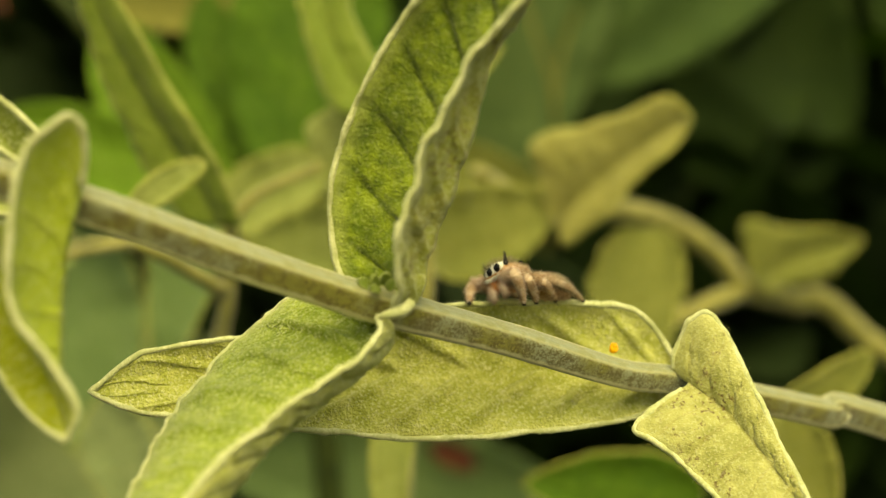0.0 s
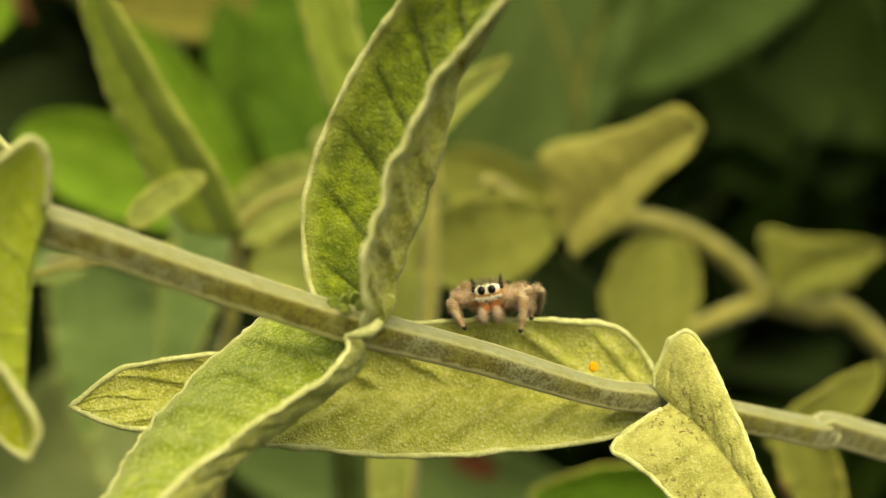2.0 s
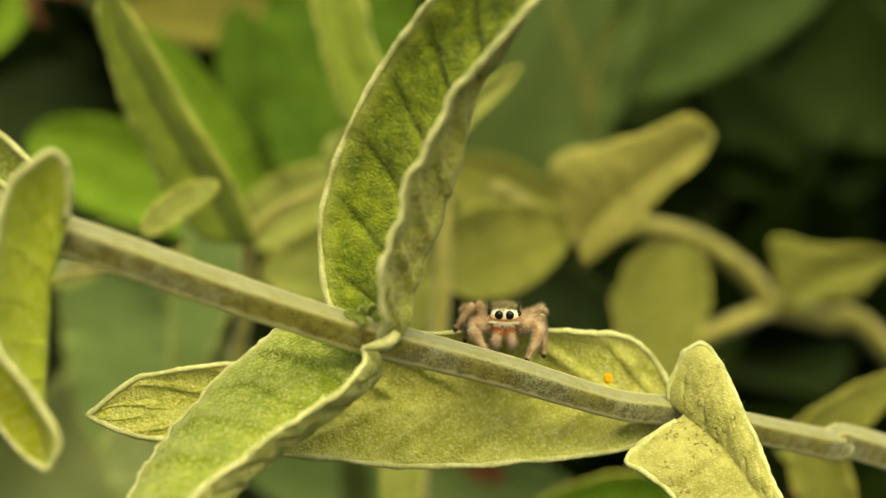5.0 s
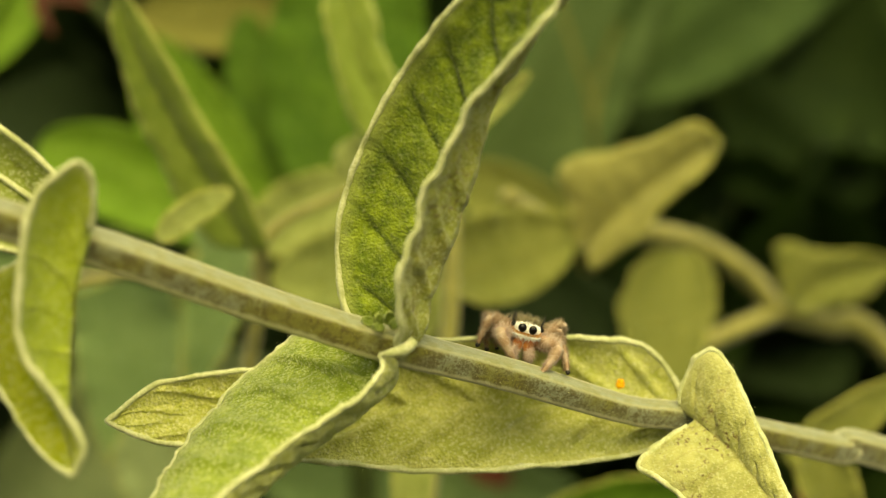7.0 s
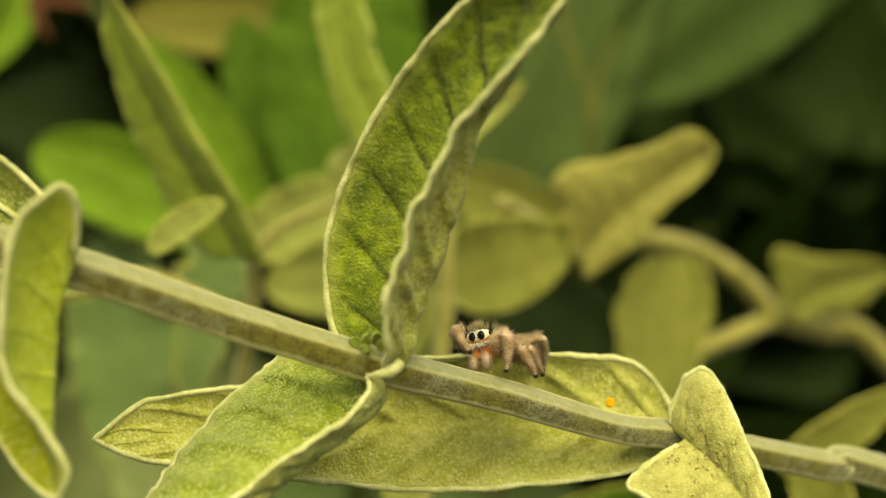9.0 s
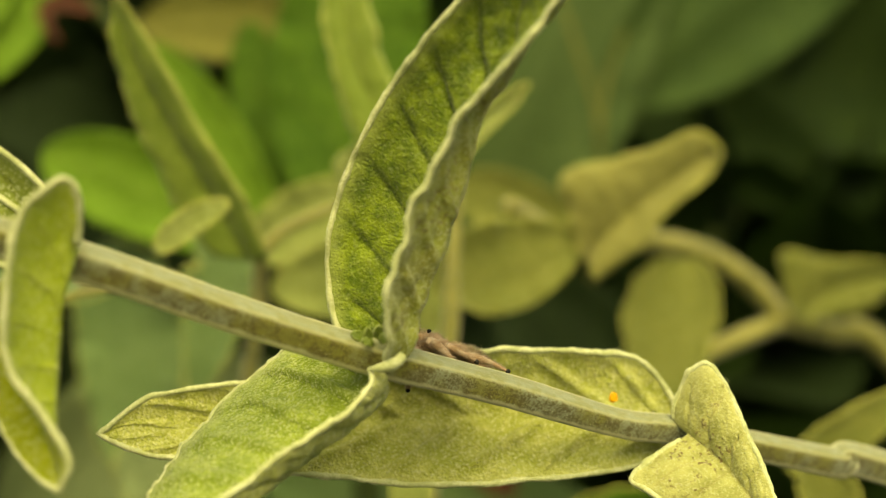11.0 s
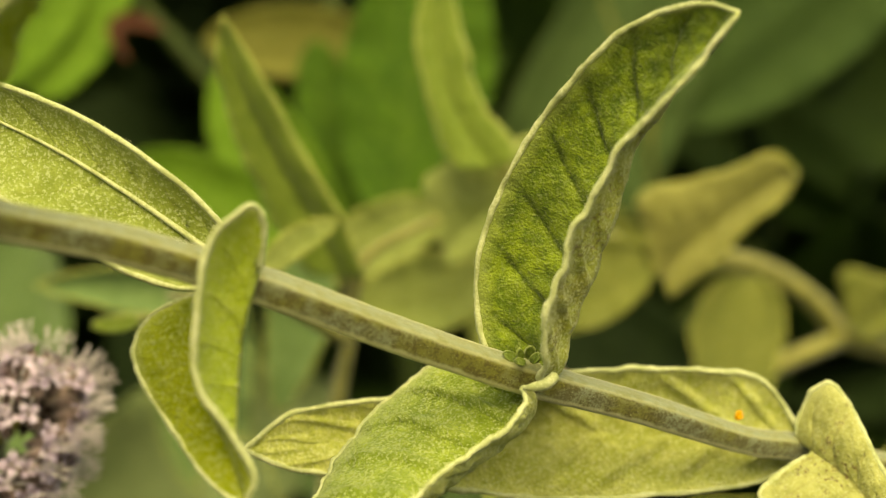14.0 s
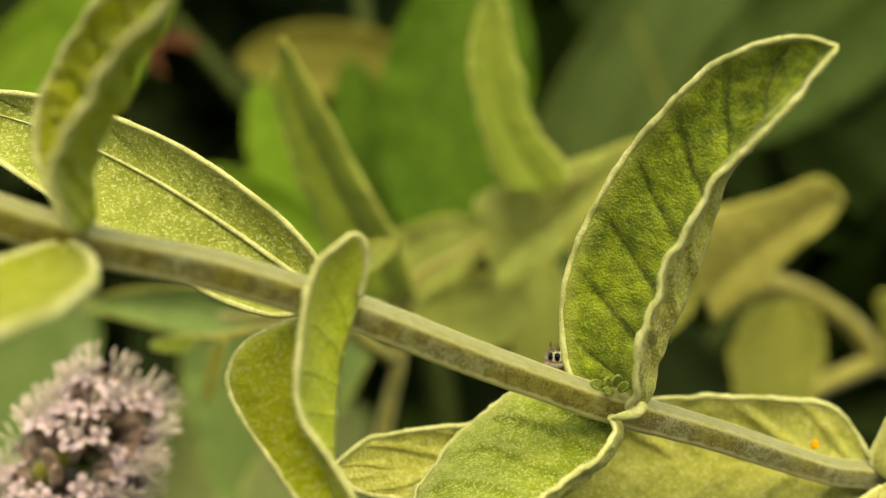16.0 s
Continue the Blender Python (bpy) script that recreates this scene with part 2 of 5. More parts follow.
# ---- mesh helpers ----
def part(name, mesh, mats, parent, label=""):
    for m in mats if isinstance(mats, (list, tuple)) else [mats]:
        mesh.materials.append(m)
    ob = new(name, mesh)
    ob.parent = parent
    if parent.type == "EMPTY":
        ob.location = -parent.location
    return tagged(ob, label)


def mesh_from(name, verts, faces, mat_index=None, uvs=None, smooth=True):
    me = bpy.data.meshes.new(name)
    me.from_pydata([tuple(float(c) for c in p) for p in verts], [], [tuple(int(i) for i in f) for f in faces])
    if mat_index is not None:
        me.polygons.foreach_set("material_index", np.asarray(mat_index, np.int32))
    if smooth:
        me.polygons.foreach_set("use_smooth", np.ones(len(me.polygons), bool))
    if uvs is not None:
        layer = me.uv_layers.new(name="UVMap")
        loop = np.empty(len(me.loops), np.int32)
        me.loops.foreach_get("vertex_index", loop)
        layer.data.foreach_set("uv", np.asarray(uvs, np.float32)[loop].ravel())
    me.update()
    return me


def curve_points(ctrl, count):
    """Catmull-Rom through the control points."""
    p = np.array(ctrl, float)
    p = np.vstack([2 * p[0] - p[1], p, 2 * p[-1] - p[-2]])
    out = []
    for x in np.linspace(0, len(p) - 3 - 1e-6, count):
        i, t = int(x), x - int(x)
        a, b, c, d = p[i:i + 4]
        out.append(0.5 * (2 * b + (c - a) * t + (2 * a - 5 * b + 4 * c - d) * t * t + (3 * b - a - 3 * c + d) * t ** 3))
    return np.array(out)


def tube(name, pts, radii, sides=8, square=0.0, turn=0.0, rough=0.0, seed=0):
    """A closed tube along pts; square pulls its section towards a four-ridged one."""
    pts, radii = np.asarray(pts, float), np.broadcast_to(np.asarray(radii, float), (len(pts),))
    tan = np.gradient(pts, axis=0)
    tan /= np.linalg.norm(tan, axis=1)[:, None] + 1e-12
    up = np.array([0.0, -1.0, 0.15])
    rng = np.random.default_rng(seed)
    verts, uvs = [], []
    ang = np.arange(sides) / sides * 2 * math.pi
    for i, (p, t, r) in enumerate(zip(pts, tan, radii)):
        ref = up if abs(t @ up) < 0.9 else np.array([1.0, 0.2, 0.3])
        a = np.cross(t, ref)
        a /= np.linalg.norm(a)
        b = np.cross(a, t)
        k = 1 + square * np.abs(np.cos(2 * ang)) ** 3 - square * 0.4
        k = k * (1 + rough * (rng.random(sides) - 0.5))
        verts += [p + r * kk * (math.cos(x + turn) * a + math.sin(x + turn) * b) for x, kk in zip(ang, k)]
        uvs += [(i / len(pts), j / sides) for j in range(sides)]
    faces = []
    for i in range(len(pts) - 1):
        for j in range(sides):
            faces.append((i * sides + j, i * sides + (j + 1) % sides, (i + 1) * sides + (j + 1) % sides, (i + 1) * sides + j))
    faces.append(tuple(range(sides))[::-1])
    faces.append(tuple(range((len(pts) - 1) * sides, len(pts) * sides)))
    return mesh_from(name, verts, faces, uvs=uvs)


def hairs(name, spots, length, thick, rng, sweep=(0, 0.5, 0.2), spread=0.35, unit=1.0):
    """Short tapering hairs at (point, outward) spots, joined into one pelt."""
    verts, faces = [], []
    sweep = np.array(sweep)
    for p, out in spots:
        d = out + sweep + rng.normal(0, spread, 3)
        d /= np.linalg.norm(d)
        a = np.cross(d, (0.3, 0.9, 0.2))
        a /= np.linalg.norm(a) + 1e-9
        b = np.cross(d, a)
        L = length * (0.5 + rng.random())
        i = len(verts)
        for q in range(3):
            verts.append((p + thick * (a * math.cos(q * 2.094) + b * math.sin(q * 2.094))) * unit)
        verts.append((p + d * L) * unit)
        faces += [(i, i + 1, i + 3), (i + 1, i + 2, i + 3), (i + 2, i, i + 3)]
    return mesh_from(name, verts, faces)


def leaf_sheet(rib, n, w, fold, ab, nu, nv, bulge, wave, waves, crinkle, seed, saw=0.0):
    """The middle surface of a folded leaf: an array (nu+1, 2nv+1, 3), and its u and v."""
    rng = np.random.default_rng(seed)
    P, n = np.array(rib, float), np.array(n, float)
    u = np.linspace(0.0, 1.0, nu + 1) ** 1.15
    U, V = u[:, None], (1 - u)[:, None]
    c = V ** 3 * P[0] + 3 * V * V * U * P[1] + 3 * V * U * U * P[2] + U ** 3 * P[3]
    t = 3 * V * V * (P[1] - P[0]) + 6 * V * U * (P[2] - P[1]) + 3 * U * U * (P[3] - P[2])
    t /= np.linalg.norm(t, axis=1)[:, None] + 1e-12
    s = np.cross(t, n)
    s /= np.linalg.norm(s, axis=1)[:, None]
    up = np.cross(s, t)
    a, b = ab
    m = a / (a + b)
    prof = np.clip(u, 0.0008, 1) ** a * np.clip(1 - u, 0.0008, 1) ** b / (m ** a * (1 - m) ** b)
    sheet = np.zeros((nu + 1, 2 * nv + 1, 3))
    vs = np.linspace(-1, 1, 2 * nv + 1)
    ph = rng.random(8) * 6.28
    for k, v in enumerate(vs):
        side = 0 if v < 0 else 1
        sg, q = (-1 if v < 0 else 1), abs(v)
        f = np.radians(fold[2 * side] + (fold[2 * side + 1] - fold[2 * side]) * u)[:, None]
        out_way = sg * s * np.cos(f) + up * np.sin(f)
        in_way = up * np.cos(f) - sg * s * np.sin(f)
        width = (w[side] * prof)[:, None]
        if saw:
            width = width * (1 + saw * q ** 3 * (2 * np.abs((u * 22) % 1 - 0.5) - 0.5))[:, None]
        ripple = np.sin(u * waves * 6.28 + ph[side]) * 0.6 + np.sin(u * waves * 2.3 * 6.28 + ph[2 + side]) * 0.4
        lateral = np.abs(((u * 8 - q * 1.5) % 1.0) - 0.5) * 2
        quilt = -np.clip((lateral - 0.72) / 0.28, 0, 1) ** 2 * np.clip(1.4 - 1.4 * q, 0, 1) * min(1, q * 6)
        lift = -bulge * 4 * q * (1 - q) + wave * ripple * q * q
        sheet[:, k] = c + width * q * out_way + in_way * (width * lift[:, None] if lift.ndim else width * lift) + in_way * (crinkle * quilt)[:, None]
    return sheet, u, vs


def leaf(parent, rib, n, w, fold, ab, upper, under, label="", nu=70, nv=11, bulge=0.10, wave=0.05, waves=3.0, crinkle=0.00012,
         thick=0.00022, rim=0.00016, seed=1, margin=True, midrib=True, saw=0.0, name="leaf", rim_mat=None,
         fuzz=0, rib_side=-1, rib_mat=None, rib_scale=1.0):
    """A leaf blade with an upper and an under side; its woolly margin and its midrib are parts of it."""
    sheet, u, vs = leaf_sheet(rib, n, w, fold, ab, nu, nv, bulge, wave, waves, crinkle, seed, saw)
    du, dv = np.gradient(sheet, axis=0), np.gradient(sheet, axis=1)
    nor = np.cross(dv, du)
    nor /= np.linalg.norm(nor, axis=2)[..., None] + 1e-15
    a, b = sheet.shape[:2]
    top, low = (sheet + nor * thick / 2).reshape(-1, 3), (sheet - nor * thick / 2).reshape(-1, 3)
    idx = np.arange(a * b).reshape(a, b)
    quads = np.stack([idx[:-1, :-1], idx[:-1, 1:], idx[1:, 1:], idx[1:, :-1]], -1).reshape(-1, 4)
    upper_faces, under_faces = quads[:, ::-1], quads + a * b
    ring = np.r_[idx[0, :], idx[1:, -1], idx[-1, -2::-1], idx[-2:0:-1, 0]]
    nxt = np.roll(ring, -1)
    edge = np.stack([ring, nxt, nxt + a * b, ring + a * b], -1)
    uv = np.stack(np.meshgrid(u, vs, indexing="ij"), -1).reshape(-1, 2)
    me = mesh_from(name, np.vstack([top, low]), np.vstack([upper_faces, under_faces, edge]),
                   np.r_[np.zeros(len(upper_faces)), np.ones(len(under_faces)), np.ones(len(edge))], np.vstack([uv, uv]))
    ob = part(name, me, [upper, under], parent, label)
    if margin:
        edge_line = np.vstack([sheet[1:, 0], sheet[-2:0:-1, -1]])
        keep = np.r_[True, np.linalg.norm(np.diff(edge_line, axis=0), axis=1) > 2e-5]
        edge_line = edge_line[keep]
        rng = np.random.default_rng(seed + 50)
        k = np.convolve(rng.random(len(edge_line) + 4), np.ones(5) / 5, "valid")
        if fuzz:
            pick = rng.integers(0, len(edge_line), fuzz)
            spots = []
            for q in pick:
                o = rng.normal(0, 1, 3)
                spots.append((edge_line[q] + rng.normal(0, rim * 0.6, 3), o / np.linalg.norm(o)))
            part("fuzz", hairs("fuzz", spots, 0.00016, 0.000011, rng, (0, 0, 0), 0.2), MARGIN, ob, "short pale hairs on the leaf edge")
        part("leaf_margin", tube("leaf_margin", edge_line, rim * (0.7 + 0.6 * k), 7, rough=0.25, seed=seed), rim_mat or MARGIN, ob, "pale woolly rolled leaf edge")
    if midrib:
        line = sheet[:, nv] + rib_side * nor[:, nv] * thick * 0.9
        part("midrib", tube("midrib", line[: int(nu * 0.94)], rib_scale * np.linspace(rim * 2.0, rim * 0.4, int(nu * 0.94)), 7, rough=0.15, seed=seed), rib_mat or under, ob)
    return ob


def smooth_noise(a, b, seed):
    """Soft value noise over two arrays of coordinates, about 0 to 1."""
    g = np.random.default_rng(seed).random((64, 64))
    i, j = np.floor(a).astype(int), np.floor(b).astype(int)
    x, y = a - i, b - j
    x, y = x * x * (3 - 2 * x), y * y * (3 - 2 * y)
    c = lambda p, q: g[(i + p) % 64, (j + q) % 64]
    return (c(0, 0) * (1 - x) + c(1, 0) * x) * (1 - y) + (c(0, 1) * (1 - x) + c(1, 1) * x) * y


def even_curve(ctrl, count, power=1.0):
    """The curve through the control points, stepped evenly along its length."""
    p = curve_points(ctrl, 240)
    d = np.r_[0, np.cumsum(np.linalg.norm(np.diff(p, axis=0), axis=1))]
    at = np.linspace(0, 1, count) ** power * d[-1]
    return np.stack([np.interp(at, d, p[:, k]) for k in range(3)], 1)


def blade(parent, left, rib, right, upper, under, label="", nu=110, nv=16, belly=(0.1, 0.1), quilt=0.00022, ruffle=0.00018, veins=8.0, slant=1.5,
          thick=0.0002, rim=0.00019, rim_mat=None, seed=1, fuzz=0, margin=True, midrib=0.0, rib_mat=None, flip=1):
    """A leaf between two margins and a midrib: each half arches by its belly, is quilted between its veins and ruffled along its edge."""
    c, a, b = even_curve(rib, nu + 1), even_curve(left, nu + 1), even_curve(right, nu + 1)
    u = np.linspace(0, 1, nu + 1)
    vs = np.linspace(-1, 1, 2 * nv + 1)
    sheet = np.zeros((nu + 1, 2 * nv + 1, 3))
    along = np.gradient(c, axis=0)
    along /= np.linalg.norm(along, axis=1)[:, None] + 1e-12
    for k, v in enumerate(vs):
        q, far, sg = abs(v), (a if v < 0 else b), (-1 if v < 0 else 1)
        span = far - c
        w = np.linalg.norm(span, axis=1)[:, None]
        out = np.cross(span, along) * sg * flip
        out /= np.linalg.norm(out, axis=1)[:, None] + 1e-12
        sheet[:, k] = c + span * q + out * w * (belly[0 if v < 0 else 1] * 4 * q * (1 - q))
    du, dv = np.gradient(sheet, axis=0), np.gradient(sheet, axis=1)
    nor = np.cross(dv, du)
    nor /= np.linalg.norm(nor, axis=2)[..., None] + 1e-15
    U, V = np.meshgrid(u, vs, indexing="ij")
    Q = np.abs(V)
    ph = U * veins - Q * slant + 0.12 * smooth_noise(U * 9, V * 3 + 20, seed)
    lane = np.abs((ph % 1.0) - 0.5) * 2
    furrow = -np.clip((lane - 0.62) / 0.38, 0, 1) ** 1.5 * np.clip(Q * 6, 0, 1) * np.clip((1.02 - Q) * 3, 0, 1)
    cells = smooth_noise(U * veins * 4, V * 5 + 9, seed + 3) - 0.5 + 0.5 * (smooth_noise(U * veins * 9, V * 11 + 31, seed + 4) - 0.5)
    edge = Q ** 5 * (smooth_noise(U * 13, np.sign(V) * 7 + 12.5, seed + 5) - 0.5 + 0.5 * (smooth_noise(U * 34, np.sign(V) * 5 + 40.5, seed + 6) - 0.5))
    taper = np.clip(np.minimum(U, 1 - U) * 9, 0, 1)
    wide = np.where(V < 0, np.linalg.norm(a - c, axis=1)[:, None], np.linalg.norm(b - c, axis=1)[:, None])
    quilt = quilt * np.clip(wide / 0.0035, 0.15, 1.2)
    sheet = sheet + nor * ((quilt * (furrow + 0.55 * cells) + ruffle * 1.6 * edge) * taper)[..., None]
    side = np.stack([(a - c) / (np.linalg.norm(a - c, axis=1)[:, None] + 1e-9), (b - c) / (np.linalg.norm(b - c, axis=1)[:, None] + 1e-9)])
    for k, v in enumerate(vs):
        sheet[:, k] += side[0 if v < 0 else 1] * (ruffle * 1.2 * edge[:, k] * taper[:, k])[:, None]
    du, dv = np.gradient(sheet, axis=0), np.gradient(sheet, axis=1)
    nor = np.cross(dv, du)
    nor /= np.linalg.norm(nor, axis=2)[..., None] + 1e-15
    m, n = sheet.shape[:2]
    top, low = (sheet + nor * thick / 2).reshape(-1, 3), (sheet - nor * thick / 2).reshape(-1, 3)
    idx = np.arange(m * n).reshape(m, n)
    quads = np.stack([idx[:-1, :-1], idx[:-1, 1:], idx[1:, 1:], idx[1:, :-1]], -1).reshape(-1, 4)
    ring = np.r_[idx[0, :], idx[1:, -1], idx[-1, -2::-1], idx[-2:0:-1, 0]]
    nxt = np.roll(ring, -1)
    rimf = np.stack([ring, nxt, nxt + m * n, ring + m * n], -1)
    uv = np.stack([U, V], -1).reshape(-1, 2)
    me = mesh_from("leaf", np.vstack([top, low]), np.vstack([quads[:, ::-1], quads + m * n, rimf]),
                   np.r_[np.zeros(len(quads)), np.ones(len(quads)), np.ones(len(rimf))], np.vstack([uv, uv]))
    ob = part("leaf", me, [upper, under], parent, label)
    rng = np.random.default_rng(seed + 50)
    if margin:
        line = np.vstack([sheet[1:, 0], sheet[-2:0:-1, -1]])
        line = line[np.r_[True, np.linalg.norm(np.diff(line, axis=0), axis=1) > 2e-5]]
        k = np.convolve(rng.random(len(line) + 6), np.ones(7) / 7, "valid")
        part("leaf_margin", tube("leaf_margin", line, rim * (0.45 + 1.1 * k), 8, rough=0.3, seed=seed), rim_mat or MARGIN, ob, "pale woolly rolled leaf edge")
        if fuzz:
            spots = []
            for q in rng.integers(0, len(line), fuzz):
                o = rng.normal(0, 1, 3)
                spots.append((line[q] + rng.normal(0, rim * 0.6, 3), o / np.linalg.norm(o)))
            part("fuzz", hairs("fuzz", spots, 0.00017, 0.00001, rng, (0, 0, 0), 0.2), MARGIN, ob, "short pale hairs on the leaf edge")
    if midrib:
        k = int(nu * 0.95)
        part("midrib", tube("midrib", sheet[:k, nv] - nor[:, nv][:k] * thick * 0.6, np.linspace(midrib, midrib * 0.3, k), 8, rough=0.15, seed=seed), rib_mat or under, ob)
    return ob


def stem_part(parent, ctrl, radii, mat, count=60, sides=20, square=0.22, turn=0.0, seed=3, label="", name="stem", fuzz=0, fuzz_part=0.75):
    pts = curve_points(ctrl, count)
    rr = np.interp(np.linspace(0, 1, count), np.linspace(0, 1, len(radii)), radii)
    rng = np.random.default_rng(seed)
    rr = rr * (1 + 0.03 * np.convolve(rng.standard_normal(count + 6), np.ones(7) / 7, "valid"))
    ob = part(name, tube(name, pts, rr, sides, square, turn, 0.02, seed), mat, parent, label)
    if fuzz:
        spots = []
        tan = np.gradient(pts, axis=0)
        for q in rng.integers(0, int(count * fuzz_part), fuzz):
            o = np.cross(tan[q], rng.normal(0, 1, 3))
            o /= np.linalg.norm(o)
            spots.append((pts[q] + o * rr[q] * 0.98 + tan[q] * rng.random(), o))
        part("fuzz", hairs("fuzz", spots, 0.00013, 0.00001, rng, (0, 0, -0.2), 0.4), MARGIN, ob, "short pale hairs on the stem")
    return ob


def root(name, place, label, category, group="", kind=""):
    """An Empty at a thing's base; its parts keep their places in the world."""
    ob = tagged(new(name), label, category, group, kind)
    ob.location = place
    return ob


# ---- the ground and the distance ----
def ground_sheet():
    n = 60
    ax = np.sign(np.linspace(-1, 1, n + 1)) * (np.abs(np.linspace(-1, 1, n + 1)) ** 4) * 300
    verts = [(x, y, 0.012 * math.sin(2.3 * x + 1.1 * y) * math.cos(1.7 * y - 0.6 * x) - 0.012) for x in ax for y in ax]
    faces = [(i * (n + 1) + j, (i + 1) * (n + 1) + j, (i + 1) * (n + 1) + j + 1, i * (n + 1) + j + 1) for i in range(n) for j in range(n)]
    ob = part_top("ground", mesh_from("ground", verts, faces), SOIL)
    return tagged(ob, "dark brown garden soil under the plants", "ground", kind="structure")


def part_top(name, mesh, mats):
    for m in mats if isinstance(mats, (list, tuple)) else [mats]:
        mesh.materials.append(m)
    return new(name, mesh)


def thicket(name, label, count, lo, hi, size, mats, seed, droop=0.4, skip=None):
    """A dense stand of small bent leaves between two corners, as one mass."""
    rng = np.random.default_rng(seed)
    verts, faces, mat_i = [], [], []
    uvs = []
    for k in range(count):
        c = lo + (hi - lo) * rng.random(3)
        if skip is not None and skip(c):
            continue
        L, W = size * (0.6 + 0.8 * rng.random()), size * (0.2 + 0.2 * rng.random())
        yaw, tilt, roll = rng.random() * 6.28, rng.normal(-droop, 0.5), rng.normal(0, 0.6)
        R = np.array((Euler((0, 0, yaw)).to_matrix() @ Euler((tilt, 0, 0)).to_matrix() @ Euler((0, roll, 0)).to_matrix()))
        base = len(verts)
        for i, uu in enumerate(np.linspace(0, 1, 6)):
            wd = W * (math.sin(math.pi * min(0.97, uu * 0.92 + 0.06)) ** 0.8)
            bend = -0.25 * L * uu * uu
            for q in (-1, -0.5, 0, 0.5, 1):
                verts.append(c + R @ np.array([q * wd, (uu - 0.5) * L, bend + 0.3 * wd * abs(q) + 0.06 * wd * math.sin(9 * uu + q)]))
                uvs.append((uu, q))
        for i in range(5):
            for q in range(4):
                faces.append((base + i * 5 + q, base + i * 5 + q + 1, base + (i + 1) * 5 + q + 1, base + (i + 1) * 5 + q))
                mat_i.append(k % len(mats))
    ob = part_top(name, mesh_from(name, verts, faces, mat_i, uvs), mats)
    return tagged(ob, label, "foliage", kind="stuff")


ground_sheet()
# The dark leaf colours stand in for shade behind and below the mint.
thicket("undergrowth", "dense undergrowth behind the mint, mostly dark green with shade put into the colour", 5200, np.array([-0.9, 0.22, 0.0]), np.array([0.9, 0.75, 1.0]), 0.07,
        [BG_DEEP_SHADE, BG_DEEP_SHADE, BG_GREEN], 21,
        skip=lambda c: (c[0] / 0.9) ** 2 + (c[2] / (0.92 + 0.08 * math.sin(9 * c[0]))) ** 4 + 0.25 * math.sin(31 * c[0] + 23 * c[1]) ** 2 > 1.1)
thicket("undergrowth", "leaves close behind the mint, coloured dark for deep shade", 900, np.array([-0.16, 0.17, 0.30]), np.array([0.16, 0.22, 0.60]), 0.06,
        [BG_DEEP_SHADE, BG_DEEP_SHADE, BG_SHADE, BG_DEEP_SHADE], 23, droop=0.6)
thicket("undergrowth", "low undergrowth on the soil, mostly dark green with shade in the colour", 1600, np.array([-0.6, -0.35, 0.0]), np.array([0.6, 0.3, 0.24]), 0.06,
        [BG_DEEP_SHADE, BG_GREEN, BG_DEEP_SHADE], 22,
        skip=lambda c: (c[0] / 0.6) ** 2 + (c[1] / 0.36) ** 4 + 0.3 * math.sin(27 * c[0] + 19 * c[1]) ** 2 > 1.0)


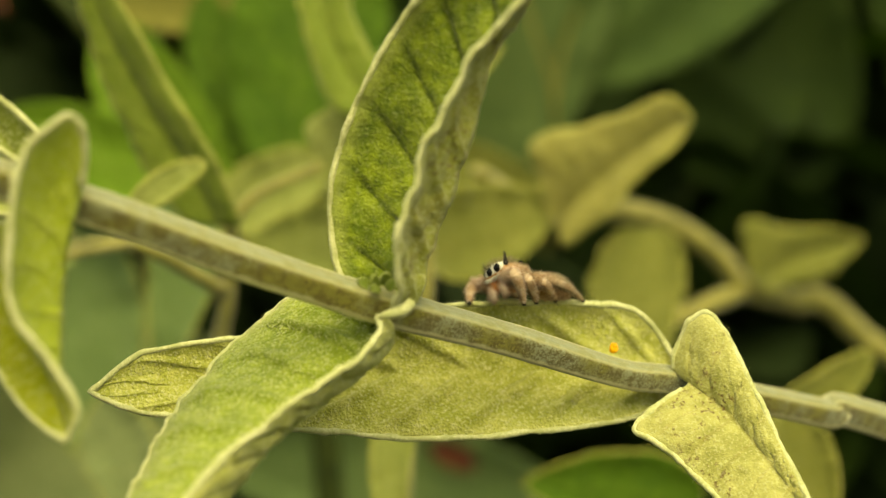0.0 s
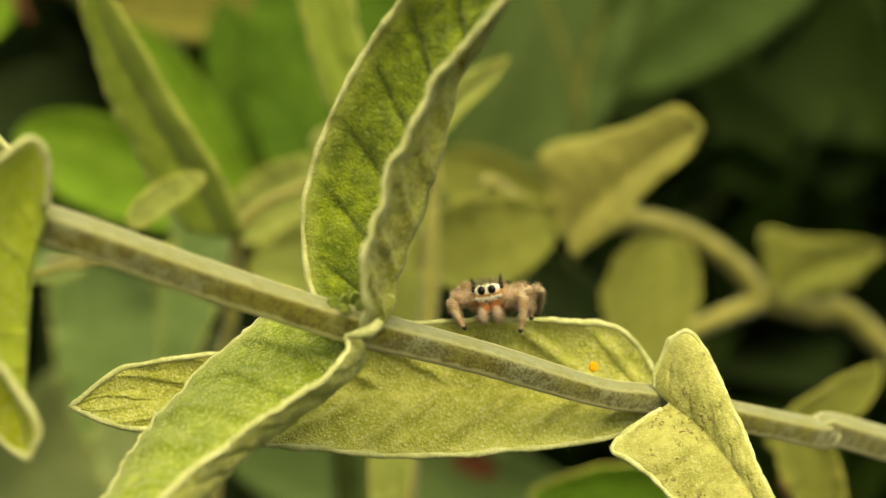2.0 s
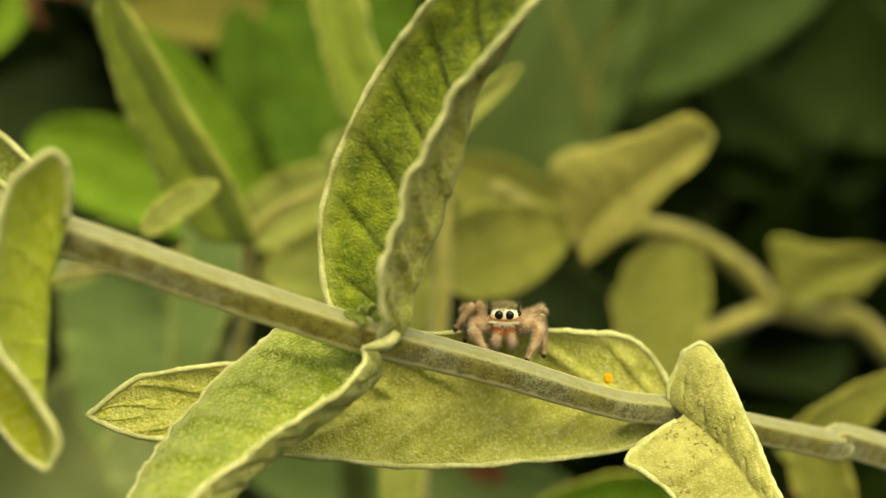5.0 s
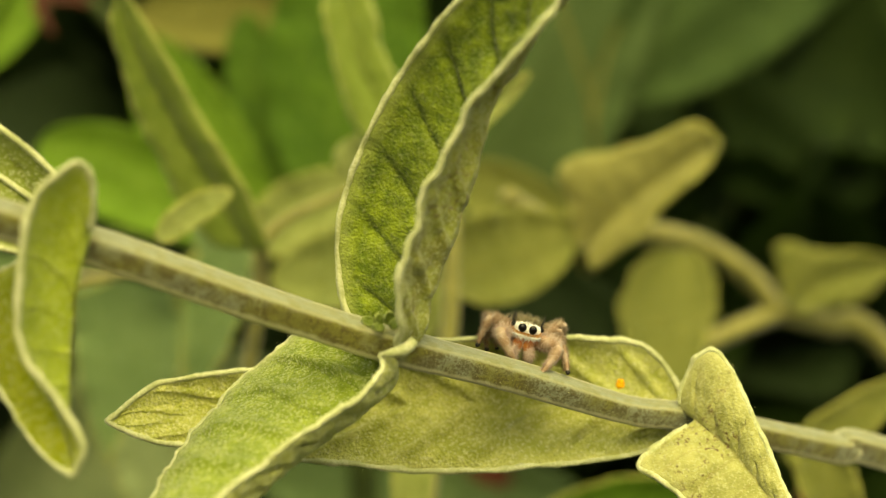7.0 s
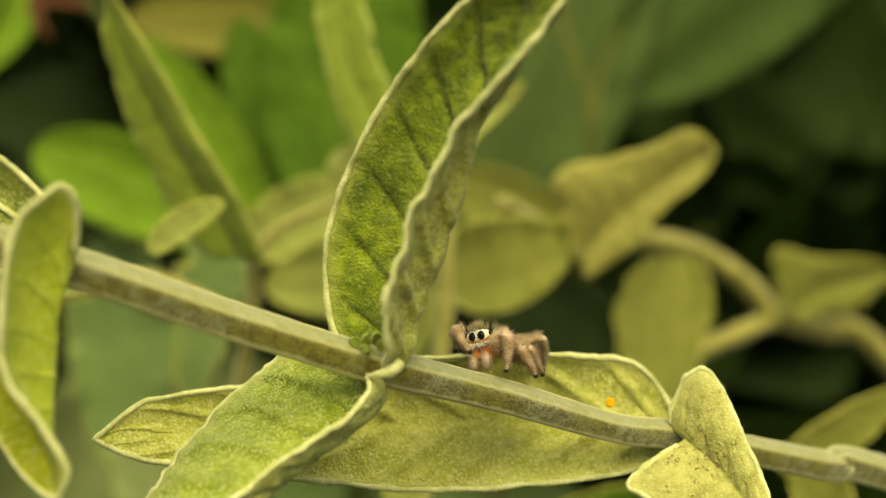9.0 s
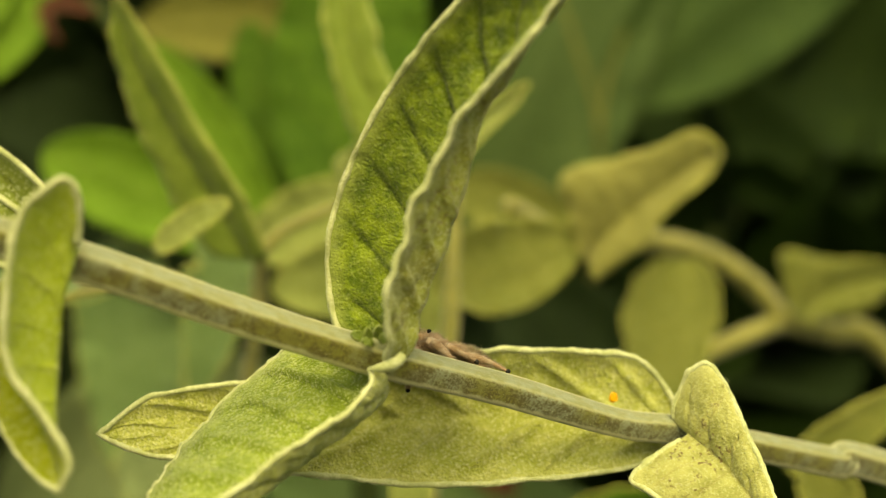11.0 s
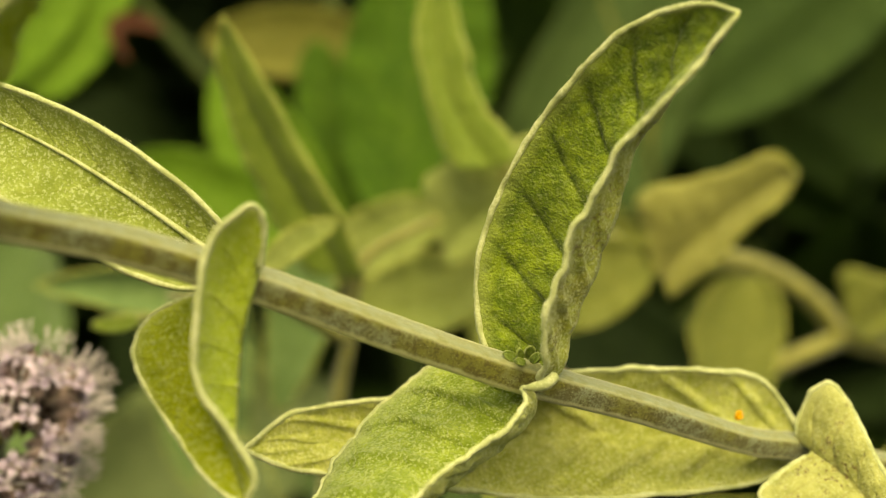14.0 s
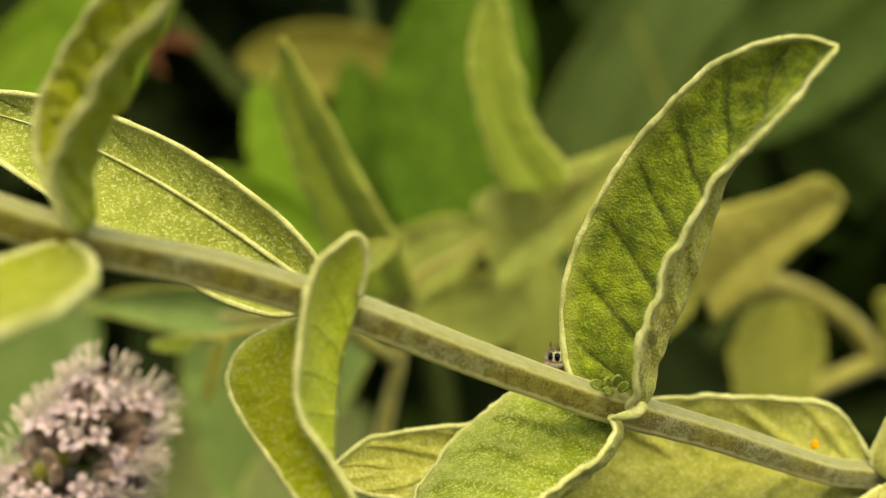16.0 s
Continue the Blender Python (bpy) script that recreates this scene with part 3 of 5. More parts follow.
# ---- the mint sprig that the spider sits on ----
def mint_sprig():
    sprig = root("mint_sprig", (0.30, 0.17, 0.0), "leaning sprig of woolly pale green wild mint with folded leaves", "plant")
    stem_part(sprig, [(-0.046, -0.0255, 0.4655), (-0.0405, -0.0215, 0.4632), (-0.0312, -0.0148, 0.4597), (-0.0244, -0.0108, 0.4582), (-0.0176, -0.0076, 0.4561), (-0.0115, -0.0042, 0.4537), (-0.0058, -0.0010, 0.4516),
                      (-0.0027, 0.0004, 0.4506), (0.0038, 0.0040, 0.4487), (0.0110, 0.0080, 0.4463), (0.0153, 0.0104, 0.4455), (0.026, 0.0165, 0.4428), (0.0317, 0.020, 0.4416),
                      (0.07, 0.043, 0.428), (0.16, 0.10, 0.36), (0.26, 0.15, 0.16), (0.30, 0.17, 0.0)],
              [0.00095, 0.00100, 0.00102, 0.00100, 0.00102, 0.00087, 0.00093, 0.0012, 0.0018, 0.0022], STEM, count=240, sides=24, square=0.22, turn=0.30,
              label="square woolly olive-grey stem with pale ridges", fuzz=4500)
    blade(sprig, [(-0.0035, 0.0012, 0.4510), (-0.0051, 0.0012, 0.4517), (-0.0061, 0.0010, 0.4535), (-0.0064, 0.0008, 0.4566), (-0.0060, 0.0005, 0.4593), (-0.0048, -0.0002, 0.4623), (-0.0028, -0.0012, 0.4657), (-0.0003, -0.0030, 0.4688), (0.0019, -0.0045, 0.4707), (0.0042, -0.0060, 0.4715), (0.0061, -0.0070, 0.4716), (0.0075, -0.0078, 0.4710)],
          [(-0.0019, -0.0012, 0.4506), (-0.0011, -0.0012, 0.4518), (-0.0008, -0.0013, 0.4534), (-0.0000, -0.0016, 0.4557), (0.0008, -0.0020, 0.4580), (0.0014, -0.0025, 0.4599), (0.0021, -0.0030, 0.4623), (0.0028, -0.0037, 0.4646), (0.0040, -0.0045, 0.4661), (0.0051, -0.0055, 0.4680), (0.0064, -0.0068, 0.4693), (0.0075, -0.0080, 0.4709)],
          [(-0.0027, -0.0022, 0.4508), (-0.0024, -0.0035, 0.4519), (-0.0024, -0.0042, 0.4533), (-0.0022, -0.0048, 0.4552), (-0.0015, -0.0052, 0.4577), (-0.0005, -0.0056, 0.4603), (0.0009, -0.0060, 0.4626), (0.0015, -0.0064, 0.4642), (0.0027, -0.0070, 0.4654), (0.0038, -0.0076, 0.4666), (0.0053, -0.0080, 0.4681), (0.0074, -0.0085, 0.4708)],
          LEAF_INNER, LEAF_OUTER, "upright folded leaf, dark green inside, tan outside", seed=1, fuzz=2600, belly=(-0.16, 0.10), quilt=0.00034, ruffle=0.0003)
    blade(sprig, [(-0.0039, 0.0020, 0.4501), (-0.0061, 0.0035, 0.4507), (-0.0089, 0.0045, 0.4511), (-0.0113, 0.0050, 0.4494), (-0.0129, 0.0042, 0.4478), (-0.0145, 0.0020, 0.4459), (-0.0152, -0.0005, 0.4445), (-0.0157, -0.0030, 0.4431), (-0.0160, -0.0050, 0.4418), (-0.0161, -0.0075, 0.4407), (-0.0161, -0.0095, 0.4398), (-0.0158, -0.0110, 0.4390)],
          [(-0.0031, 0.0015, 0.4499), (-0.0029, 0.0005, 0.4488), (-0.0039, 0.0000, 0.4477), (-0.0056, -0.0008, 0.4464), (-0.0072, -0.0020, 0.4452), (-0.0084, -0.0035, 0.4443), (-0.0093, -0.0050, 0.4434), (-0.0108, -0.0080, 0.4414), (-0.0119, -0.0095, 0.4406), (-0.0135, -0.0110, 0.4398), (-0.0155, -0.0122, 0.4393)],
          [(-0.0036, -0.0015, 0.4504), (-0.0034, -0.0030, 0.4495), (-0.0042, -0.0040, 0.4485), (-0.0063, -0.0050, 0.4470), (-0.0077, -0.0060, 0.4461), (-0.0090, -0.0070, 0.4451), (-0.0105, -0.0085, 0.4441), (-0.0116, -0.0100, 0.4429), (-0.0123, -0.0112, 0.4420), (-0.0136, -0.0125, 0.4408), (-0.0152, -0.0132, 0.4395)],
          LEAF_WOOLLY, LEAF_FRESH, "folded yellow-green leaf hanging below the stem", seed=2, fuzz=2600, belly=(-0.10, 0.10), quilt=0.0004, ruffle=0.00022)
    blade(sprig, [(0.0154, 0.0122, 0.4463), (0.0143, 0.0122, 0.4481), (0.0131, 0.0118, 0.4495), (0.0114, 0.0112, 0.4503), (0.0078, 0.0105, 0.4507), (0.0042, 0.0098, 0.4506), (-0.0009, 0.0092, 0.4503), (-0.0065, 0.0085, 0.4495), (-0.0124, 0.0076, 0.4485), (-0.0158, 0.0070, 0.4482), (-0.0187, 0.0060, 0.4474), (-0.0211, 0.0049, 0.4455)],
          [(0.0158, 0.0122, 0.4455), (0.0135, 0.0118, 0.4457), (0.0097, 0.0112, 0.4460), (0.0042, 0.0104, 0.4463), (-0.0012, 0.0096, 0.4462), (-0.0066, 0.0088, 0.4461), (-0.0118, 0.0080, 0.4460), (-0.0161, 0.0068, 0.4457), (-0.0190, 0.0058, 0.4455), (-0.0211, 0.0049, 0.4455)],
          [(0.0155, 0.0120, 0.4448), (0.0130, 0.0100, 0.4437), (0.0094, 0.0090, 0.4430), (0.0058, 0.0082, 0.4426), (0.0023, 0.0076, 0.4424), (-0.0029, 0.0070, 0.4425), (-0.0077, 0.0064, 0.4429), (-0.0122, 0.0060, 0.4434), (-0.0165, 0.0056, 0.4440), (-0.0188, 0.0053, 0.4444), (-0.0211, 0.0049, 0.4454)],
          LEAF_OUTER, LEAF_WOOLLY, "long pale woolly leaf behind the stem", seed=3, fuzz=3000, belly=(-0.10, 0.06), quilt=0.0004, ruffle=0.00016, nu=150, flip=-1)
    blade(sprig, [(0.0146, 0.0092, 0.4462), (0.0146, 0.0092, 0.4476), (0.0153, 0.0090, 0.4491), (0.0164, 0.0084, 0.4501), (0.0173, 0.0078, 0.4493), (0.0179, 0.0072, 0.4480), (0.0187, 0.0060, 0.4457), (0.0196, 0.0043, 0.4432), (0.0203, 0.0026, 0.4413), (0.0207, 0.0010, 0.4399), (0.0208, -0.0010, 0.4388), (0.0205, -0.0030, 0.4380)],
          [(0.0154, 0.0085, 0.4457), (0.0177, 0.0060, 0.4436), (0.0198, 0.0025, 0.4405), (0.0205, 0.0010, 0.4391), (0.0208, -0.0010, 0.4383), (0.0205, -0.0030, 0.4379)],
          [(0.0150, 0.0080, 0.4453), (0.0136, 0.0075, 0.4446), (0.0116, 0.0065, 0.4431), (0.0128, 0.0058, 0.4424), (0.0144, 0.0050, 0.4411), (0.0159, 0.0038, 0.4397), (0.0171, 0.0020, 0.4384), (0.0185, 0.0000, 0.4378), (0.0205, -0.0030, 0.4379)],
          LEAF_TAN, LEAF_LIME, "creased tan-green leaf with brown dots", seed=4, fuzz=2600, belly=(0.06, 0.06), quilt=0.00016, ruffle=0.00018)
    blade(sprig, [(-0.0175, -0.0098, 0.4570), (-0.0172, -0.0103, 0.4583), (-0.0171, -0.0110, 0.4595), (-0.0177, -0.0116, 0.4603), (-0.0190, -0.0119, 0.4593), (-0.0198, -0.0120, 0.4577), (-0.0201, -0.0120, 0.4557), (-0.0204, -0.0119, 0.4534), (-0.0204, -0.0118, 0.4520), (-0.0197, -0.0116, 0.4503), (-0.0187, -0.0114, 0.4489), (-0.0179, -0.0113, 0.4477), (-0.0173, -0.0112, 0.4463), (-0.0178, -0.0110, 0.4450)],
          [(-0.0176, -0.0095, 0.4569), (-0.0179, -0.0096, 0.4557), (-0.0183, -0.0094, 0.4542), (-0.0186, -0.0090, 0.4521), (-0.0187, -0.0092, 0.4483), (-0.0185, -0.0098, 0.4466), (-0.0178, -0.0108, 0.4449)],
          [(-0.0181, -0.0090, 0.4566), (-0.0213, -0.0072, 0.4557), (-0.0239, -0.0066, 0.4545), (-0.0249, -0.0066, 0.4530), (-0.0249, -0.0068, 0.4518), (-0.0238, -0.0074, 0.4501), (-0.0224, -0.0082, 0.4484), (-0.0206, -0.0093, 0.4465), (-0.0191, -0.0102, 0.4454), (-0.0178, -0.0109, 0.4449)],
          LEAF_YELLOW, LEAF_LIME, "hanging folded lime-yellow leaf", seed=5, fuzz=2600, belly=(0.08, 0.06), quilt=0.00006, ruffle=0.00012)
    leaf(sprig, [(-0.0206, -0.0022, 0.4571), (-0.0263, -0.0039, 0.4612), (-0.0337, -0.0019, 0.4667), (-0.0447, -0.0001, 0.4682)], (0, -1, 0),
         (0.0044, 0.0026), (28, 21, 17, 24), (0.42, 0.61), LEAF_PALE, LEAF_PALE, "broad pale leaf with a raised midrib behind the stem", seed=6, fuzz=2600, crinkle=0.0003, rib_side=1, rib_mat=MARGIN, rib_scale=0.6, wave=0.04, rim=0.00018)
    blade(sprig, [(-0.0312, -0.0155, 0.4602), (-0.0320, -0.0155, 0.4617), (-0.0326, -0.0160, 0.4641), (-0.0323, -0.0165, 0.4658), (-0.0314, -0.0175, 0.4676), (-0.0299, -0.0187, 0.4692), (-0.0282, -0.0200, 0.4707), (-0.0264, -0.0215, 0.4718), (-0.0246, -0.0228, 0.4728), (-0.0226, -0.0240, 0.4732)],
          [(-0.0301, -0.0160, 0.4600), (-0.0296, -0.0162, 0.4609), (-0.0296, -0.0168, 0.4627), (-0.0287, -0.0177, 0.4649), (-0.0275, -0.0187, 0.4660), (-0.0266, -0.0197, 0.4677), (-0.0254, -0.0208, 0.4687), (-0.0244, -0.0220, 0.4701), (-0.0235, -0.0230, 0.4715), (-0.0226, -0.0243, 0.4731)],
          [(-0.0302, -0.0175, 0.4599), (-0.0304, -0.0190, 0.4610), (-0.0304, -0.0200, 0.4622), (-0.0297, -0.0207, 0.4636), (-0.0285, -0.0215, 0.4653), (-0.0270, -0.0225, 0.4671), (-0.0254, -0.0235, 0.4686), (-0.0242, -0.0240, 0.4697), (-0.0231, -0.0247, 0.4713), (-0.0224, -0.0250, 0.4729)],
          LEAF_YELLOW, LEAF_LIME, "upright folded yellow-green leaf", seed=7, fuzz=2600, belly=(-0.12, 0.1), quilt=0.0004, ruffle=0.0003)
    leaf(sprig, [(-0.0312, -0.0153, 0.4595), (-0.0308, -0.0202, 0.4576), (-0.0308, -0.0248, 0.4558), (-0.0301, -0.0293, 0.4553)], (0, -0.75, 0.66),
         (0.0032, 0.0032), (12, 12, 12, 12), (0.9, 0.7), LEAF_YELLOW, LEAF_YELLOW, "yellow-green leaf pointing down", seed=8, fuzz=2600, saw=0.015, wave=0.04, rim=0.00023)
    # the folded foot of the upright leaf, hooked over the stem
    part("leaf_stalk", tube("leaf_stalk", curve_points([(-0.00170, -0.00220, 0.45111), (-0.00212, -0.00250, 0.45075), (-0.00266, -0.00260, 0.45055), (-0.00314, -0.00250, 0.45044), (-0.00356, -0.00220, 0.45037)], 22), np.interp(np.linspace(0, 1, 22), (0, 0.35, 0.75, 1), (0.0003, 0.00036, 0.00022, 0.00007)), 10, rough=0.06, seed=4), MARGIN, sprig, "pale woolly leaf foot hooked over the stem")
    # the tiny bud in the axil
    for k, (dx, dy, dz, sp, size) in enumerate(((-0.0006, 0.0, 0.0002, -62, 1.0), (-0.0002, -0.0004, 0.0003, -20, 0.8), (0.0003, 0.0, 0.0004, 18, 0.9), (0.0006, -0.0003, 0.0001, 48, 0.8), (0.0001, -0.0007, 0.0, -75, 0.7))):
        b0 = Vector((-0.0035 + 0.7 * dx, -0.0009 + dy, 0.4517 + 0.6 * dz))
        tip = b0 + Vector((math.sin(radians(sp)), -0.5, math.cos(radians(sp)))) * 0.0009 * size
        rib = [tuple(b0.lerp(tip, f) + Vector((0, 0, 0.00012 * math.sin(math.pi * f)))) for f in (0, 0.33, 0.7, 1)]
        leaf(sprig, rib, (0.3, -1, 0.5), (0.00034 * size, 0.00034 * size), (8, 10, 12, 6), (0.4, 0.5), BG_LIME, BG_LIME, nu=14, nv=4, rim=0.00007, thick=0.00014, seed=70 + k,
             name="bud_leaf", midrib=False, margin=False)
    # orange fleck on the leaf
    rng = np.random.default_rng(8)
    bm = bmesh.new()
    bmesh.ops.create_icosphere(bm, subdivisions=2, radius=0.00033)
    for v in bm.verts:
        v.co = Vector((v.co.x * 0.9, v.co.y * 0.5, v.co.z * 1.05)) * (1 + 0.25 * (rng.random() - 0.5)) + Vector((0.0107, 0.0087, 0.4478))
    me = bpy.data.meshes.new("orange_fleck")
    bm.to_mesh(me)
    bm.free()
    part("gall", me, ORANGE, sprig, "tiny bright orange fleck on the leaf")
    return sprig


ORANGE = fuzzy_material("orange_fleck", (0.6, 0.22, 0.01), (0.85, 0.42, 0.03), 4000, sheen=0.0)
mint_sprig()


# ---- shoots behind it ----
def right_shoot():
    sh = root("mint_shoot", (0.16, 0.15, 0.0), "yellowing mint shoot with arching stem and tan leaves", "plant", "mint shoots")
    stem_part(sh, [(0.0035, 0.062, 0.4622), (0.0067, 0.066, 0.4602), (0.0112, 0.070, 0.4578), (0.0192, 0.075, 0.4585), (0.0263, 0.080, 0.4573), (0.0329, 0.083, 0.4534), (0.037, 0.085, 0.4493),
                   (0.0435, 0.088, 0.4475), (0.0516, 0.090, 0.4441), (0.08, 0.10, 0.41), (0.13, 0.13, 0.25), (0.16, 0.15, 0.0)],
              [0.0008, 0.0011, 0.0012, 0.0013, 0.0014, 0.0018], BG_STEM, count=110, sides=12, label="arching yellow-green stem")
    stem_part(sh, [(0.037, 0.085, 0.4493), (0.0284, 0.080, 0.4461), (0.0229, 0.078, 0.4435), (0.018, 0.077, 0.440)], [0.0011, 0.0009, 0.0006], BG_STEM, count=24, sides=10, name="side_stem")
    blade(sh, [(0.0111, 0.0610, 0.4564), (0.0101, 0.0603, 0.4605), (0.0093, 0.0597, 0.4652), (0.0153, 0.0590, 0.4668), (0.0192, 0.0583, 0.4681), (0.0228, 0.0577, 0.4694), (0.0249, 0.0570, 0.4675)],
          [(0.0118, 0.0620, 0.4565), (0.0143, 0.0610, 0.4594), (0.0222, 0.0590, 0.4659), (0.0251, 0.0580, 0.4675)],
          [(0.0120, 0.0610, 0.4561), (0.0125, 0.0603, 0.4543), (0.0148, 0.0597, 0.4558), (0.0170, 0.0590, 0.4578), (0.0198, 0.0583, 0.4613), (0.0240, 0.0577, 0.4652), (0.0250, 0.0570, 0.4673)],
          BG_TAN, BG_PALE, seed=11, nu=44, nv=8, rim=0.0001, rim_mat=MARGIN_FAR, quilt=0.0003, ruffle=0.0004)
    blade(sh, [(0.0375, 0.0830, 0.4497), (0.0367, 0.0830, 0.4534), (0.0361, 0.0830, 0.4573), (0.0419, 0.0830, 0.4565), (0.0470, 0.0830, 0.4564), (0.0504, 0.0830, 0.4555)],
          [(0.0384, 0.0840, 0.4493), (0.0415, 0.0840, 0.4521), (0.0456, 0.0840, 0.4541), (0.0507, 0.0840, 0.4551)],
          [(0.0385, 0.0830, 0.4490), (0.0419, 0.0830, 0.4498), (0.0463, 0.0830, 0.4507), (0.0504, 0.0830, 0.4548)],
          BG_OLIVE, BG_OLIVE, seed=12, nu=44, nv=8, rim=0.0001, rim_mat=MARGIN_FAR, quilt=0.0003, ruffle=0.0004)
    blade(sh, [(0.0226, 0.0770, 0.4569), (0.0195, 0.0757, 0.4554), (0.0174, 0.0743, 0.4522), (0.0166, 0.0730, 0.4490), (0.0174, 0.0717, 0.4446), (0.0204, 0.0703, 0.4404), (0.0226, 0.0690, 0.4386)],
          [(0.0241, 0.0780, 0.4567), (0.0243, 0.0760, 0.4528), (0.0236, 0.0720, 0.4440), (0.0228, 0.0700, 0.4385)],
          [(0.0256, 0.0770, 0.4567), (0.0271, 0.0754, 0.4548), (0.0271, 0.0738, 0.4503), (0.0247, 0.0706, 0.4422), (0.0226, 0.0690, 0.4385)],
          BG_OLIVE, BG_OLIVE, seed=13, nu=44, nv=8, rim=0.0001, rim_mat=MARGIN_FAR, quilt=0.0003, ruffle=0.0004)
    leaf(sh, [(0.0336, 0.05, 0.4315), (0.0323, 0.05, 0.4331), (0.0317, 0.05, 0.434), (0.0317, 0.05, 0.4341)], (0, -1, 0),
         (0.0011, 0.0011), (12, 12, 12, 12), (0.45, 0.69), BG_RED, BG_TAN, "withered pinkish leaf tip", seed=40, nu=20, nv=5, margin=False)
    leaf(sh, [(0.0298, 0.05, 0.4369), (0.0348, 0.05, 0.4393), (0.0383, 0.05, 0.4418), (0.0405, 0.05, 0.4444)], (0, -1, 0),
         (0.0021, 0.0021), (13, 13, 12, 12), (0.47, 0.67), BG_OLIVE, BG_OLIVE, "", seed=14, nu=30, nv=6, rim=0.0001, wave=0.1, rim_mat=MARGIN_FAR)
    return sh


def middle_shoot():
    sh = root("mint_shoot", (0.0, 0.08, 0.0), "pale upright mint shoot with blurred leaves", "plant", "mint shoots")
    stem_part(sh, [(-0.0008, 0.050, 0.468), (-0.0014, 0.050, 0.4610), (-0.0017, 0.050, 0.4540), (-0.0019, 0.050, 0.4483), (-0.0039, 0.050, 0.4325), (-0.006, 0.055, 0.38), (-0.004, 0.07, 0.2), (0.0, 0.08, 0.0)],
              [0.0003, 0.0006, 0.0008, 0.0011, 0.0016], BG_STEM, count=70, sides=12)
    leaf(sh, [(0.013, 0.08, 0.4593), (0.0049, 0.08, 0.462), (-0.0003, 0.08, 0.4642), (-0.0031, 0.08, 0.4652)], (0, -1, 0),
         (0.004, 0.004), (12, 12, 12, 12), (0.53, 0.61), BG_OLIVE, BG_OLIVE, "", seed=45, nu=30, nv=6, margin=False)
    leaf(sh, [(0.011, 0.0619, 0.4588), (0.0045, 0.0597, 0.4553), (-0.0003, 0.0574, 0.4554), (-0.0036, 0.055, 0.453)], (0, -1, 0),
         (0.0048, 0.0049), (13, 13, 10, 10), (0.62, 0.64), BG_OLIVE, BG_OLIVE, "", seed=15, nu=36, nv=6, rim=0.0001, wave=0.1, rim_mat=MARGIN_FAR)
    leaf(sh, [(-0.0054, 0.07, 0.4605), (-0.0053, 0.07, 0.4549), (-0.0058, 0.07, 0.4494), (-0.007, 0.07, 0.4437)], (0, -1, 0),
         (0.0036, 0.0035), (12, 12, 12, 12), (0.45, 0.7), BG_PALE, BG_PALE, "", seed=39, nu=30, nv=6, margin=False)
    leaf(sh, [(-0.0042, 0.0399, 0.4276), (-0.0053, 0.04, 0.4359), (-0.0036, 0.04, 0.4401), (-0.0046, 0.04, 0.4413)], (0, -1, 0),
         (0.0019, 0.0018), (12, 12, 12, 12), (0.58, 0.59), BG_PALE, BG_PALE, "", seed=17, nu=30, nv=6, rim=0.0001, wave=0.1, rim_mat=MARGIN_FAR)
    leaf(sh, [(0.0254, 0.055, 0.4284), (0.0208, 0.055, 0.4304), (0.0149, 0.055, 0.4305), (0.0079, 0.055, 0.4309)], (0, -1, 0),
         (0.0041, 0.0043), (12, 12, 12, 12), (0.44, 0.76), BG_GREEN, BG_PALE, "", seed=18, nu=36, nv=6, rim=0.0001, wave=0.1, rim_mat=MARGIN_FAR)
    leaf(sh, [(0.0312, 0.045, 0.4391), (0.0324, 0.045, 0.4364), (0.0337, 0.045, 0.4335), (0.0355, 0.045, 0.4292)], (0, -1, 0),
         (0.0026, 0.0026), (12, 12, 13, 12), (0.45, 0.7), BG_OLIVE, BG_OLIVE, "", seed=19, nu=30, nv=6, rim=0.0001, wave=0.1, rim_mat=MARGIN_FAR)
    return sh


